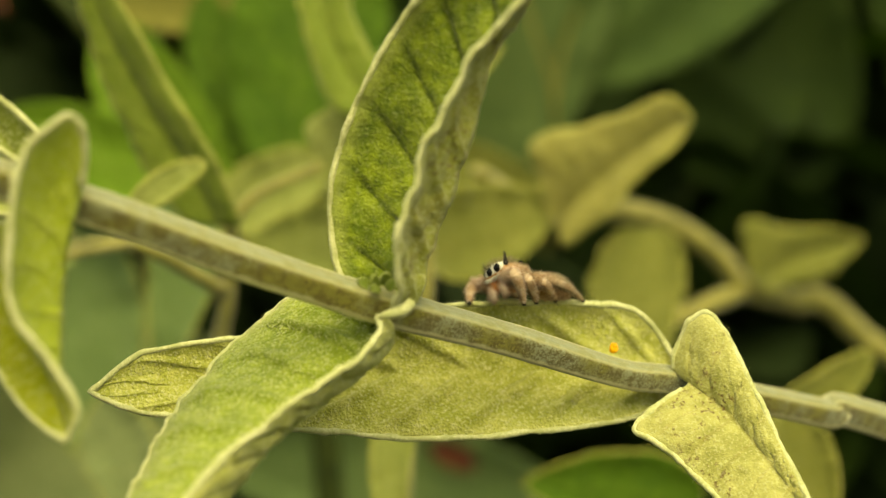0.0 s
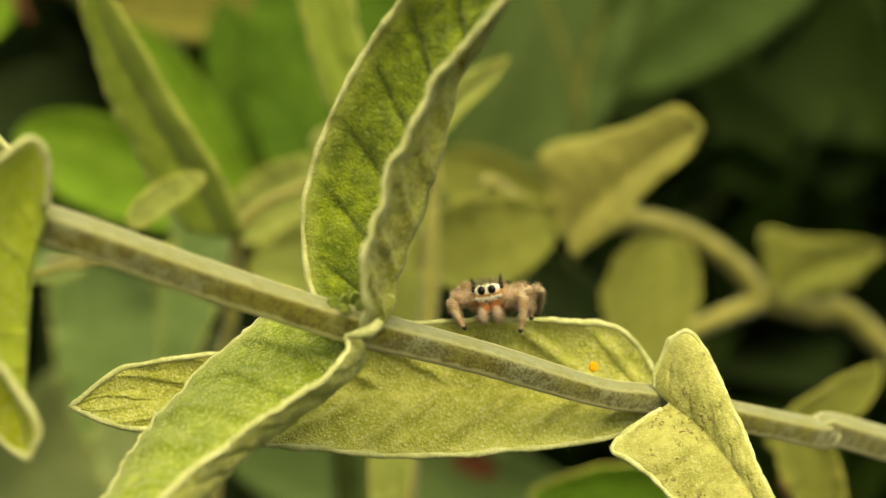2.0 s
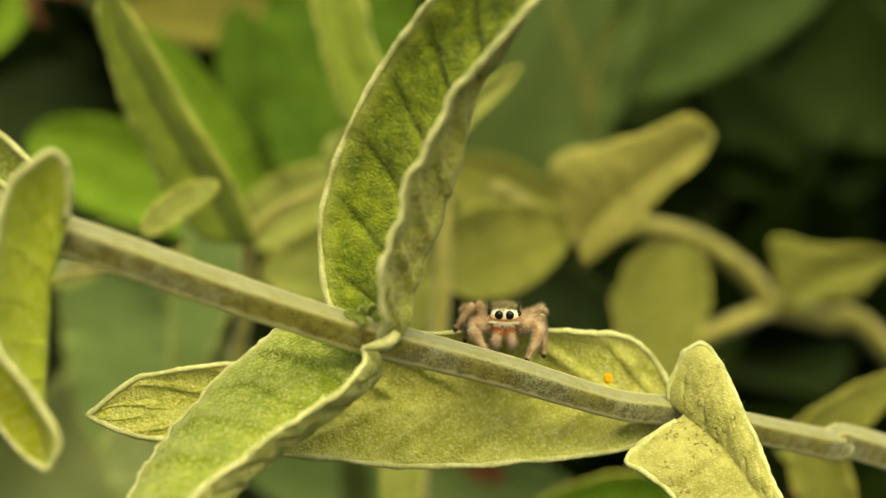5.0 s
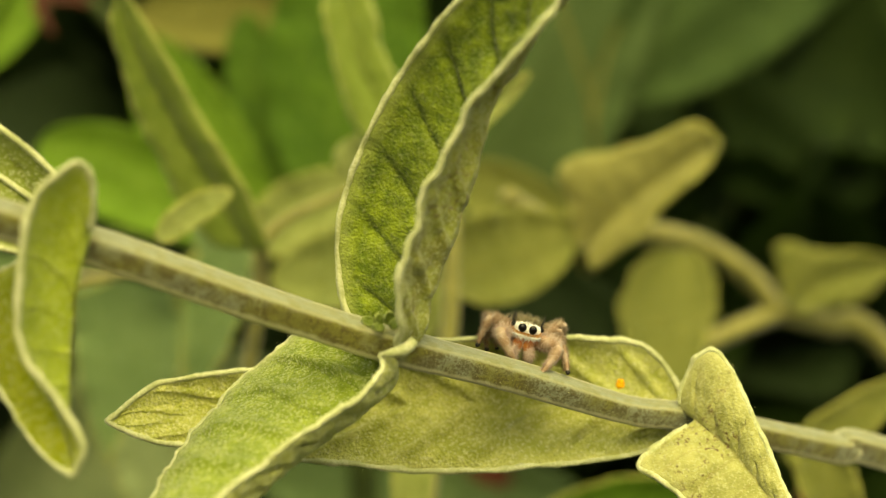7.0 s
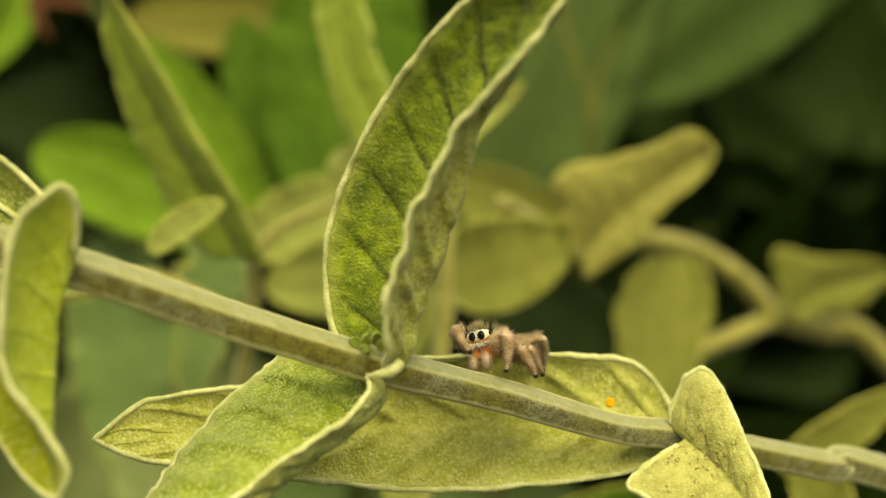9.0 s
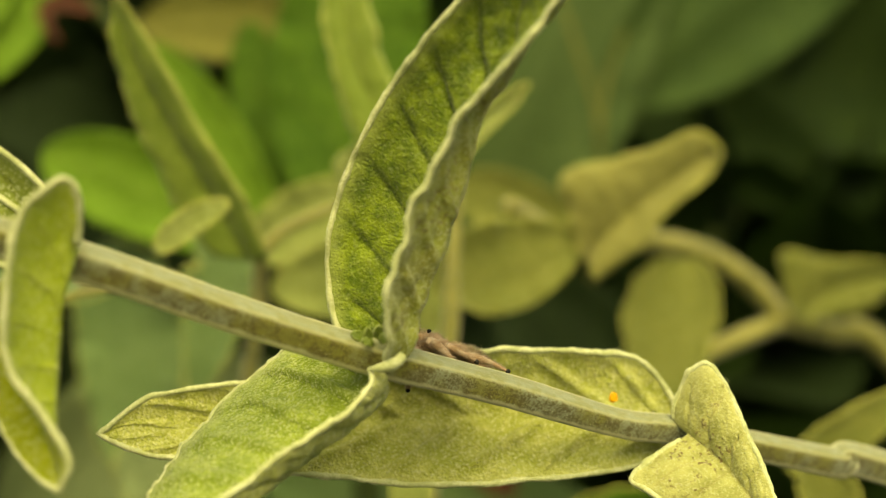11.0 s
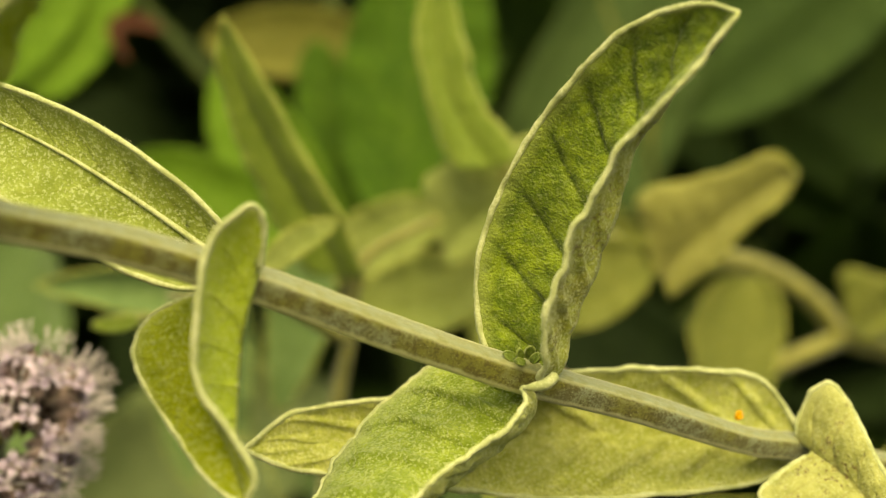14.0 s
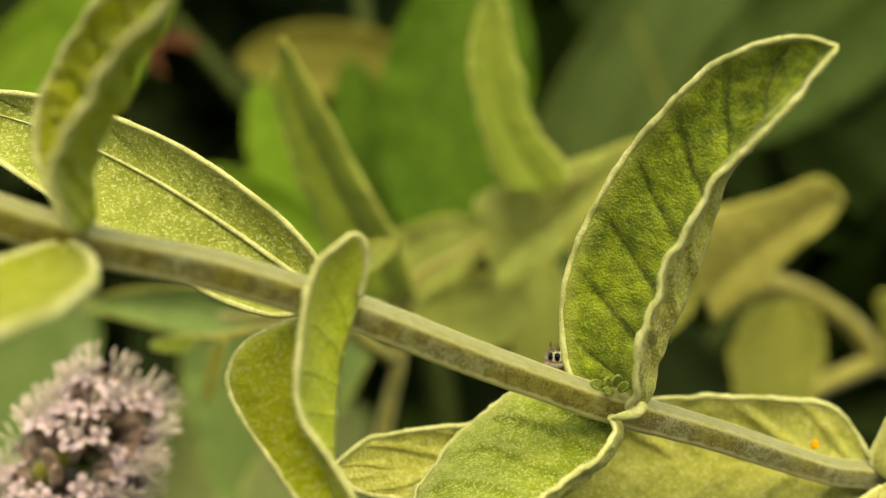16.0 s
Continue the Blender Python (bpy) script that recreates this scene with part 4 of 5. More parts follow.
def left_shoot():
    sh = root("mint_shoot", (-0.05, 0.09, 0.0), "grey-green mint shoot with upright pointed leaves", "plant", "mint shoots")
    stem_part(sh, [(-0.002, 0.048, 0.4685), (-0.0099, 0.050, 0.4628), (-0.018, 0.0435, 0.4578), (-0.0197, 0.046, 0.450), (-0.0227, 0.051, 0.4322), (-0.03, 0.06, 0.36), (-0.045, 0.08, 0.18), (-0.05, 0.09, 0.0)],
              [0.0003, 0.0004, 0.0006, 0.0008, 0.0012, 0.0016], BG_STEM, count=80, sides=12)
    stem_part(sh, [(-0.0197, 0.046, 0.450), (-0.0270, 0.040, 0.4545), (-0.0345, 0.043, 0.4539), (-0.037, 0.046, 0.454)], [0.0007, 0.0005, 0.0004], BG_STEM, count=20, sides=10, name="side_stem")
    stem_part(sh, [(-0.0270, 0.040, 0.4545), (-0.0305, 0.033, 0.4535), (-0.0335, 0.0302, 0.4528), (-0.0355, 0.030, 0.4526)], [0.0004, 0.0003, 0.0002], BG_STEM, count=20, sides=8, name="side_stem")
    blade(sh, [(-0.0230, 0.0418, 0.4565), (-0.0258, 0.0405, 0.4606), (-0.0275, 0.0392, 0.4642), (-0.0302, 0.0365, 0.4725), (-0.0304, 0.0352, 0.4759), (-0.0297, 0.0339, 0.4788)],
          [(-0.0199, 0.0424, 0.4561), (-0.0225, 0.0408, 0.4612), (-0.0274, 0.0377, 0.4702), (-0.0291, 0.0361, 0.4745), (-0.0298, 0.0345, 0.4789)],
          [(-0.0178, 0.0418, 0.4561), (-0.0183, 0.0405, 0.4582), (-0.0197, 0.0392, 0.4618), (-0.0217, 0.0378, 0.4652), (-0.0275, 0.0352, 0.4754), (-0.0296, 0.0339, 0.4788)],
          BG_LIME, BG_LIME, "pointed upright grey-green leaf", seed=20, nu=44, nv=8, rim=0.0001, rim_mat=MARGIN_FAR, quilt=0.0003, ruffle=0.0004)
    blade(sh, [(-0.0096, 0.0446, 0.4662), (-0.0111, 0.0446, 0.4685), (-0.0127, 0.0446, 0.4744), (-0.0135, 0.0446, 0.4803), (-0.0120, 0.0446, 0.4862)],
          [(-0.0061, 0.0450, 0.4665), (-0.0094, 0.0450, 0.4713), (-0.0115, 0.0450, 0.4777), (-0.0119, 0.0450, 0.4863)],
          [(-0.0037, 0.0446, 0.4673), (-0.0046, 0.0446, 0.4695), (-0.0070, 0.0446, 0.4724), (-0.0089, 0.0446, 0.4782), (-0.0103, 0.0446, 0.4841), (-0.0118, 0.0446, 0.4862)],
          BG_LIME, BG_PALE, seed=21, nu=44, nv=8, rim=0.0001, rim_mat=MARGIN_FAR, quilt=0.0003, ruffle=0.0004)
    leaf(sh, [(-0.0251, 0.0311, 0.4567), (-0.0235, 0.0309, 0.4587), (-0.0213, 0.031, 0.4599), (-0.0191, 0.0313, 0.4609)], (0, -1, 0),
         (0.0012, 0.0012), (10, 10, 10, 10), (0.5, 0.58), BG_PALE, BG_PALE, "", seed=22, nu=30, nv=6, rim=0.0001, wave=0.1, rim_mat=MARGIN_FAR)
    leaf(sh, [(-0.0293, 0.06, 0.4574), (-0.0254, 0.0601, 0.4581), (-0.0266, 0.0599, 0.4524), (-0.0291, 0.0599, 0.4414)], (0, -1, 0),
         (0.0041, 0.0035), (11, 12, 12, 12), (0.42, 0.58), BG_TEAL, BG_PALE, "", seed=23, nu=36, nv=6, rim=0.0001, wave=0.1, rim_mat=MARGIN_FAR)
    leaf(sh, [(-0.0482, 0.085, 0.4568), (-0.0425, 0.0853, 0.4514), (-0.044, 0.0848, 0.4409), (-0.0424, 0.0849, 0.428)], (0, -1, 0),
         (0.0078, 0.0063), (9, 12, 11, 12), (0.46, 0.53), BG_TEAL, BG_TEAL, "", seed=24, nu=36, nv=6, rim=0.0001, wave=0.1, rim_mat=MARGIN_FAR)
    blade(sh, [(-0.0113, 0.0490, 0.4595), (-0.0123, 0.0490, 0.4633), (-0.0124, 0.0490, 0.4662), (-0.0074, 0.0490, 0.4683), (0.0055, 0.0490, 0.4732)],
          [(-0.0108, 0.0500, 0.4590), (-0.0078, 0.0500, 0.4618), (-0.0039, 0.0500, 0.4644), (0.0057, 0.0500, 0.4731)],
          [(-0.0105, 0.0490, 0.4584), (-0.0102, 0.0490, 0.4574), (-0.0072, 0.0490, 0.4585), (-0.0034, 0.0490, 0.4624), (0.0005, 0.0490, 0.4671), (0.0036, 0.0490, 0.4703), (0.0056, 0.0490, 0.4729)],
          BG_PALE, BG_PALE, seed=25, nu=44, nv=8, rim=0.0001, rim_mat=MARGIN_FAR, quilt=0.0003, ruffle=0.0004)
    leaf(sh, [(-0.0119, 0.068, 0.4632), (-0.0184, 0.0679, 0.4613), (-0.0223, 0.068, 0.4582), (-0.0244, 0.0681, 0.4562)], (0, -1, 0),
         (0.0037, 0.004), (13, 12, 12, 12), (0.49, 0.62), BG_PALE, BG_PALE, "", seed=26, nu=36, nv=6, rim=0.0001, wave=0.1, rim_mat=MARGIN_FAR)
    leaf(sh, [(-0.0074, 0.06, 0.4575), (-0.0113, 0.06, 0.4541), (-0.0163, 0.06, 0.4545), (-0.021, 0.06, 0.4527)], (0, -1, 0),
         (0.0047, 0.004), (11, 11, 13, 13), (0.47, 0.66), BG_PALE, BG_PALE, "", seed=27, nu=36, nv=6, rim=0.0001, wave=0.1, rim_mat=MARGIN_FAR)
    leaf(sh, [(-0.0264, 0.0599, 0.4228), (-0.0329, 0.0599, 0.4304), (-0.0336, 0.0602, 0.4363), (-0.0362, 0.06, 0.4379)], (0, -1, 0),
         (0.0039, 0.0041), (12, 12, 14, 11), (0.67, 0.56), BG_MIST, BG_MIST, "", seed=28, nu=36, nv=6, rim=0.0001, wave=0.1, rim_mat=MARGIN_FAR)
    leaf(sh, [(-0.0354, 0.03, 0.4526), (-0.0371, 0.03, 0.4518), (-0.0386, 0.03, 0.4522), (-0.0395, 0.03, 0.4518)], (0, -1, 0),
         (0.0007, 0.0007), (12, 12, 12, 12), (0.45, 0.7), BG_LIME, BG_PALE, "", seed=41, nu=20, nv=4, margin=False)
    leaf(sh, [(-0.0331, 0.03, 0.4527), (-0.0342, 0.03, 0.4503), (-0.0343, 0.03, 0.4484), (-0.0344, 0.03, 0.4472)], (0, -1, 0),
         (0.0007, 0.0007), (12, 12, 12, 12), (0.45, 0.69), BG_OLIVE, BG_PALE, "", seed=42, nu=20, nv=4, margin=False)
    leaf(sh, [(-0.0345, 0.05, 0.4539), (-0.0387, 0.05, 0.4544), (-0.0442, 0.05, 0.4549), (-0.0519, 0.0499, 0.4548)], (0, -1, 0),
         (0.0028, 0.0028), (29, 30, 30, 30), (0.42, 0.81), BG_TEAL, BG_TEAL, "", seed=29, nu=36, nv=6, rim=0.0001, wave=0.1, rim_mat=MARGIN_FAR)
    return sh


def broad_plant():
    sh = root("broad_leaved_plant", (-0.02, 0.16, 0.0), "broad-leaved green weed with toothed leaves, some with shade in their colour", "plant")
    stem_part(sh, [(-0.035, 0.115, 0.52), (-0.03, 0.11, 0.49), (-0.022, 0.105, 0.46), (-0.015, 0.11, 0.40), (-0.015, 0.14, 0.2), (-0.02, 0.16, 0.0)], [0.0008, 0.0015, 0.002, 0.003], WEED_STEM, count=50, sides=12)
    stem_part(sh, [(-0.015, 0.112, 0.40), (0.02, 0.15, 0.44), (0.055, 0.165, 0.48), (0.075, 0.17, 0.54)], [0.002, 0.0015, 0.001], WEED_STEM, count=30, sides=10, name="side_stem")
    stem_part(sh, [(-0.022, 0.106, 0.45), (-0.045, 0.105, 0.48), (-0.066, 0.102, 0.503)], [0.0014, 0.001], WEED_STEM, count=20, sides=10, name="side_stem")
    stem_part(sh, [(0.0093, 0.1250, 0.5000), (0.0135, 0.1200, 0.4871), (0.0166, 0.1200, 0.4753), (0.0170, 0.1300, 0.4585), (0.0127, 0.1500, 0.4313)], [0.0003, 0.0004, 0.0005], BG_BROWN, count=30, sides=8, name="side_stem")
    stem_part(sh, [(0.0211, 0.1300, 0.4923), (0.0181, 0.1250, 0.4836), (0.0167, 0.1220, 0.4729)], [0.0002, 0.0003, 0.0003], BG_BROWN, count=30, sides=8, name="side_stem")
    leaf(sh, [(0.0177, 0.12, 0.413), (0, 0.1201, 0.4179), (-0.019, 0.1198, 0.4191), (-0.0362, 0.12, 0.4253)], (0, -1, 0),
         (0.0085, 0.0105), (12, 12, 10, 13), (0.38, 0.54), BG_TEAL, BG_TEAL, "", seed=61, nu=36, nv=6, margin=False)
    leaf(sh, [(-0.025, 0.078, 0.4563), (-0.0346, 0.078, 0.4636), (-0.0443, 0.078, 0.4653), (-0.0523, 0.078, 0.4688)], (0, -1, 0),
         (0.0059, 0.0056), (13, 12, 12, 12), (0.7, 0.57), BG_BRIGHT, BG_BRIGHT, "", seed=30, nu=60, nv=8, saw=0.12, margin=False)
    leaf(sh, [(-0.0257, 0.085, 0.4576), (-0.0331, 0.0849, 0.4657), (-0.0372, 0.085, 0.4745), (-0.0414, 0.085, 0.4828)], (0, -1, 0),
         (0.0066, 0.006), (12, 12, 14, 12), (0.54, 0.65), BG_BRIGHT, BG_BRIGHT, "", seed=51, nu=60, nv=8, saw=0.12, margin=False)
    leaf(sh, [(-0.0246, 0.092, 0.4592), (-0.0253, 0.0921, 0.4703), (-0.0302, 0.0919, 0.4788), (-0.0303, 0.092, 0.4869)], (0, -1, 0),
         (0.0043, 0.0046), (13, 12, 11, 12), (0.54, 0.58), BG_GREEN, BG_GREEN, "", seed=52, nu=60, nv=8, saw=0.12, margin=False)
    leaf(sh, [(-0.0181, 0.0849, 0.461), (-0.019, 0.085, 0.4744), (-0.0156, 0.0851, 0.4867), (-0.0143, 0.085, 0.4995)], (0, -1, 0),
         (0.0091, 0.0105), (11, 12, 14, 11), (0.61, 0.59), BG_GREEN, BG_GREEN, "", seed=31, nu=60, nv=8, saw=0.08, margin=False)
    leaf(sh, [(-0.0218, 0.1, 0.4854), (-0.031, 0.0999, 0.4886), (-0.0398, 0.1, 0.4873), (-0.0474, 0.1001, 0.4883)], (0, -1, 0),
         (0.0052, 0.0056), (15, 13, 11, 11), (0.48, 0.6), BG_BROWN, BG_BROWN, "", seed=32, nu=36, nv=6, margin=False)
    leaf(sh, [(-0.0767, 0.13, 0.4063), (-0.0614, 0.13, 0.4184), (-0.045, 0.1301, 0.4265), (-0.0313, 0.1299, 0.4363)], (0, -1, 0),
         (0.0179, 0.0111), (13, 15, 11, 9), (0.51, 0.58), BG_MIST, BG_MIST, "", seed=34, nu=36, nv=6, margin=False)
    leaf(sh, [(-0.0879, 0.1101, 0.4225), (-0.0804, 0.1105, 0.4356), (-0.0808, 0.1097, 0.4506), (-0.0742, 0.1097, 0.463)], (0, -1, 0),
         (0.0089, 0.0135), (4, 8, 12, 23), (0.47, 0.54), BG_TEAL, BG_TEAL, "", seed=35, nu=36, nv=6, margin=False)
    leaf(sh, [(-0.0503, 0.0901, 0.4877), (-0.0565, 0.0899, 0.4905), (-0.0588, 0.0899, 0.4882), (-0.0547, 0.0901, 0.4836)], (0, -1, 0),
         (0.0011, 0.0012), (13, 13, 12, 12), (0.45, 0.73), BG_RED, BG_RED, "withered red-brown leaf", seed=37, nu=24, nv=5, margin=False)
    leaf(sh, [(0.0046, 0.115, 0.4221), (0.0018, 0.115, 0.4243), (-0.0008, 0.115, 0.4248), (-0.002, 0.115, 0.4254)], (0, -1, 0),
         (0.0019, 0.002), (12, 12, 12, 12), (0.46, 0.68), BG_RED, BG_RED, "withered red-brown leaf", seed=38, nu=24, nv=5, margin=False)
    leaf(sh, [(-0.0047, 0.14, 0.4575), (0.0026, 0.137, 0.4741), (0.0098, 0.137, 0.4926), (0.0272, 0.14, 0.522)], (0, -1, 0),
         (0.011, 0.017), (10, 10, 10, 10), (0.45, 0.55), BG_HAZE, BG_HAZE, "large green leaf, haze put into its colour", seed=44, nu=40, nv=10, saw=0.05, margin=False, bulge=0.15)
    # These two leaves carry the upper background's shade in their colour.
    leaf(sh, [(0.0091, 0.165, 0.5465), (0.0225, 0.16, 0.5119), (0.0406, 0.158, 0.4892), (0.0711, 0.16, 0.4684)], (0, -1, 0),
         (0.034, 0.024), (8, 8, 5, 5), (0.4, 0.5), BG_SHADE, BG_SHADE, "large dark green leaf, shade put into its colour", seed=47, nu=40, nv=10, saw=0.05, margin=False, bulge=0.15)
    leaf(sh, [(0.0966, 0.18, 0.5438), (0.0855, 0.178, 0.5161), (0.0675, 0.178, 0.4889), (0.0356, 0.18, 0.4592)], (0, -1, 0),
         (0.032, 0.03), (8, 8, 5, 5), (0.45, 0.5), BG_SHADE, BG_SHADE, "large dark green leaf, shade put into its colour", seed=48, nu=40, nv=10, saw=0.05, margin=False, bulge=0.1)
    # The gap's shade is painted through this leaf's dark colour.
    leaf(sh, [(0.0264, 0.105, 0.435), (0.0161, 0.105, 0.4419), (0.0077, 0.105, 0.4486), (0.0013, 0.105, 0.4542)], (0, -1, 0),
         (0.0085, 0.0081), (12, 12, 12, 12), (0.51, 0.55), BG_DEEP_SHADE, BG_DEEP_SHADE, "", seed=46, nu=30, nv=6, margin=False)
    leaf(sh, [(-0.0652, 0.1, 0.5007), (-0.0704, 0.1003, 0.4913), (-0.0795, 0.0998, 0.4861), (-0.0857, 0.0999, 0.4783)], (0, -1, 0),
         (0.0071, 0.006), (9, 12, 11, 13), (0.48, 0.6), BG_BRIGHT, BG_BRIGHT, "", seed=33, nu=40, nv=6, saw=0.06, margin=False)
    leaf(sh, [(-0.0618, 0.1000, 0.5082), (-0.0640, 0.1000, 0.4987), (-0.0671, 0.1000, 0.4892), (-0.0709, 0.1000, 0.4800)], (0, -1, 0),
         (0.0085, 0.0080), (10, 12, 10, 12), (0.45, 0.5), BG_BRIGHT, BG_BRIGHT, "", seed=62, nu=40, nv=6, saw=0.06, margin=False)
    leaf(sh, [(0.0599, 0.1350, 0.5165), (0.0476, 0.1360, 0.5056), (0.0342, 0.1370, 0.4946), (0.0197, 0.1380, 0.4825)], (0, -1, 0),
         (0.0130, 0.0120), (8, 8, 6, 6), (0.4, 0.5), BG_DARK_HAZE, BG_DARK_HAZE, "large green leaf, haze put into its colour", seed=63, nu=40, nv=8, saw=0.05, margin=False, bulge=0.15)
    return sh


right_shoot()
middle_shoot()
left_shoot()
broad_plant()


# ---- the lilac flower spike ----
LILAC = fuzzy_material("lilac_petal", (0.46, 0.33, 0.48), (0.74, 0.60, 0.78), 2500, rough=0.5, sheen=0.2)
CALYX = fuzzy_material("calyx_wool", (0.10, 0.06, 0.05), (0.30, 0.20, 0.20), 2500)
FILAMENT = fuzzy_material("stamen_thread", (0.60, 0.50, 0.55), (0.75, 0.66, 0.68), 2500)


def petal_flower():
    """One small corolla with four lobes, its mouth along +z, a few tenths of a millimetre deep."""
    verts, faces = [], []
    for i in range(4):
        a = i * math.pi / 2
        base = len(verts)
        for r, z, wd in ((0.00012, -0.0010, 0.00016), (0.00022, 0.0, 0.00026), (0.00062, 0.00036, 0.00042), (0.00098, 0.00034, 0.00032), (0.00112, 0.00022, 0.00010)):
            for q in (-1, 0, 1):
                x, y = r, q * wd
                verts.append((x * math.cos(a) - y * math.sin(a), x * math.sin(a) + y * math.cos(a), z + 0.00012 * abs(q)))
        for k in range(4):
            for q in range(2):
                faces.append((base + 3 * k + q, base + 3 * k + q + 1, base + 3 * k + q + 4, base + 3 * k + q + 3))
    me = mesh_from("corolla", verts, faces)
    me.materials.append(LILAC)
    return me


def stamen_mesh():
    verts, faces = [], []
    for i in range(4):
        a, sp = i * 1.57 + 0.5, 0.35
        top = np.array([math.cos(a) * sp * 0.0018, math.sin(a) * sp * 0.0018, 0.0021])
        base = len(verts)
        for p, r in ((np.zeros(3), 0.00005), (top * 0.6 + np.array([0, 0, 0.0001]), 0.00004), (top, 0.00008), (top * 1.06, 0.00002)):
            for q in range(3):
                verts.append(tuple(p + np.array([r * math.cos(q * 2.1), r * math.sin(q * 2.1), 0])))
        for k in range(3):
            for q in range(3):
                faces.append((base + 3 * k + q, base + 3 * k + (q + 1) % 3, base + 3 * k + 3 + (q + 1) % 3, base + 3 * k + 3 + q))
    me = mesh_from("stamen", verts, faces)
    me.materials.append(FILAMENT)
    return me


def flower_spike():
    sp = root("mint_flower_spike", (-0.10, 0.04, 0.0), "fluffy lilac mint flower spike with brown calyces", "flower")
    stem_part(sp, [(-0.0382, 0.016, 0.4495), (-0.0407, 0.016, 0.4455), (-0.046, 0.016, 0.437), (-0.06, 0.02, 0.39), (-0.09, 0.035, 0.2), (-0.10, 0.04, 0.0)], [0.0006, 0.0008, 0.0012, 0.0018], BG_STEM, count=60, sides=12)
    rng = np.random.default_rng(31)
    a, b = np.array([-0.0455, 0.016, 0.4352]), np.array([-0.0374, 0.016, 0.4497])
    axis = (b - a) / np.linalg.norm(b - a)
    s1 = np.cross(axis, (0, 1, 0))
    s1 /= np.linalg.norm(s1)
    s2 = np.cross(axis, s1)
    corolla, stamen = petal_flower(), stamen_mesh()
    cal = tube("calyx", [(0, 0, -0.0022), (0, 0, -0.0014), (0, 0, -0.0006), (0, 0, 0.0)], [0.0002, 0.00045, 0.0005, 0.00035], 7)
    cal.materials.append(CALYX)
    for k in range(290):
        f = rng.random()
        ang = rng.random() * 6.283
        rad = 0.0044 * math.sin(math.pi * (0.12 + 0.76 * f)) ** 0.6 * (0.82 + 0.25 * rng.random())
        out = s1 * math.cos(ang) + s2 * math.sin(ang)
        way = Vector(out + axis * (0.35 + 0.9 * f * f) + rng.normal(0, 0.2, 3)).normalized()
        m = Matrix.Translation(Vector(a + (b - a) * f + out * rad)) @ way.to_track_quat("Z", "Y").to_matrix().to_4x4() @ Matrix.Rotation(rng.random() * 6.28, 4, "Z")
        c = new("calyx", cal)
        c.parent, c.matrix_basis = sp, Matrix.Translation(-sp.location) @ m
        if rng.random() < (0.55 if -0.3 < math.cos(ang - 2.0) < 1 and f < 0.7 and rng.random() < 0.5 else 0.9):
            fl = new("corolla", corolla)
            fl.parent, fl.matrix_basis = sp, Matrix.Translation(-sp.location) @ m @ Matrix.Scale(0.55 + 0.4 * rng.random(), 4)
            if rng.random() < 0.95:
                st = new("stamen", stamen)
                st.parent, st.matrix_basis = sp, Matrix.Translation(-sp.location) @ m

    return sp


flower_spike()


# ---- the jumping spider (built in millimetres, facing -y) ----
MM = 0.00116
FUR_BROWN = fuzzy_material("spider_brown_fur", (0.26, 0.12, 0.04), (0.52, 0.30, 0.14), 3500, rough=0.6)


def hair_material(name, dark, mid, pale):
    """Hairs that differ one by one from dark to pale."""
    m, nt, b = material(name, 0.55, 0.2)
    g = nt.nodes.new("ShaderNodeNewGeometry")
    r = g.outputs["Random Per Island"]
    col = n_mix(nt, n_range(nt, r, 0.1, 0.45), dark, mid)
    nt.links.new(n_mix(nt, n_range(nt, r, 0.50, 0.90), col, pale), b.inputs["Base Color"])
    glow_through(m, nt, b, mid, 0.3)
    return m


FUR_TAN = hair_material("spider_tan_hair", (0.12, 0.055, 0.02), (0.45, 0.26, 0.14), (0.80, 0.65, 0.52))
FUR_GREY = hair_material("spider_grey_hair", (0.08, 0.05, 0.025), (0.36, 0.24, 0.14), (0.74, 0.60, 0.46))
FUR_OLIVE = hair_material("spider_olive_hair", (0.04, 0.03, 0.01), (0.17, 0.13, 0.05), (0.50, 0.44, 0.26))
FUR_PINK = hair_material("spider_pale_pink_hair", (0.30, 0.15, 0.08), (0.66, 0.46, 0.36), (0.90, 0.78, 0.70))
FUR_WHITE = fuzzy_material("spider_white_fur", (0.74, 0.70, 0.62), (0.94, 0.92, 0.88), 3500, rough=0.7)
FUR_ORANGE = fuzzy_material("spider_orange_skin", (0.42, 0.10, 0.015), (0.66, 0.24, 0.05), 3500, rough=0.45)
PALE_SKIN = fuzzy_material("spider_pale_skin", (0.60, 0.45, 0.37), (0.82, 0.70, 0.62), 3500, rough=0.6)
FUR_RUST = fuzzy_material("spider_rust_fur", (0.34, 0.14, 0.03), (0.62, 0.34, 0.13), 3500, rough=0.6)


def leg_material():
    """Brown skin with pale rings between the joints."""
    m, nt, b = material("spider_leg_skin", 0.5, 0.3)
    ob, uv = n_coords(nt)
    sep = nt.nodes.new("ShaderNodeSeparateXYZ")
    nt.links.new(uv, sep.inputs[0])
    ring = n_math(nt, "ABSOLUTE", n_math(nt, "SUBTRACT", n_math(nt, "FRACT", n_math(nt, "ADD", n_math(nt, "MULTIPLY", sep.outputs[0], 2.0), n_math(nt, "MULTIPLY", n_noise(nt, ob, 1800, 2), 0.9))), 0.5))
    col = n_mix(nt, n_range(nt, ring, 0.12, 0.34), (0.46, 0.34, 0.25), (0.30, 0.18, 0.10))
    nt.links.new(n_mix(nt, n_math(nt, "MULTIPLY", n_noise(nt, ob, 5000, 2), 0.5), col, (0.42, 0.29, 0.19)), b.inputs["Base Color"])
    return m


LEG_SKIN = leg_material()
EYE_BLACK, _nt, _b = material("spider_eye", 0.08)
_b.inputs["Base Color"].default_value = (0.004, 0.003, 0.003, 1)
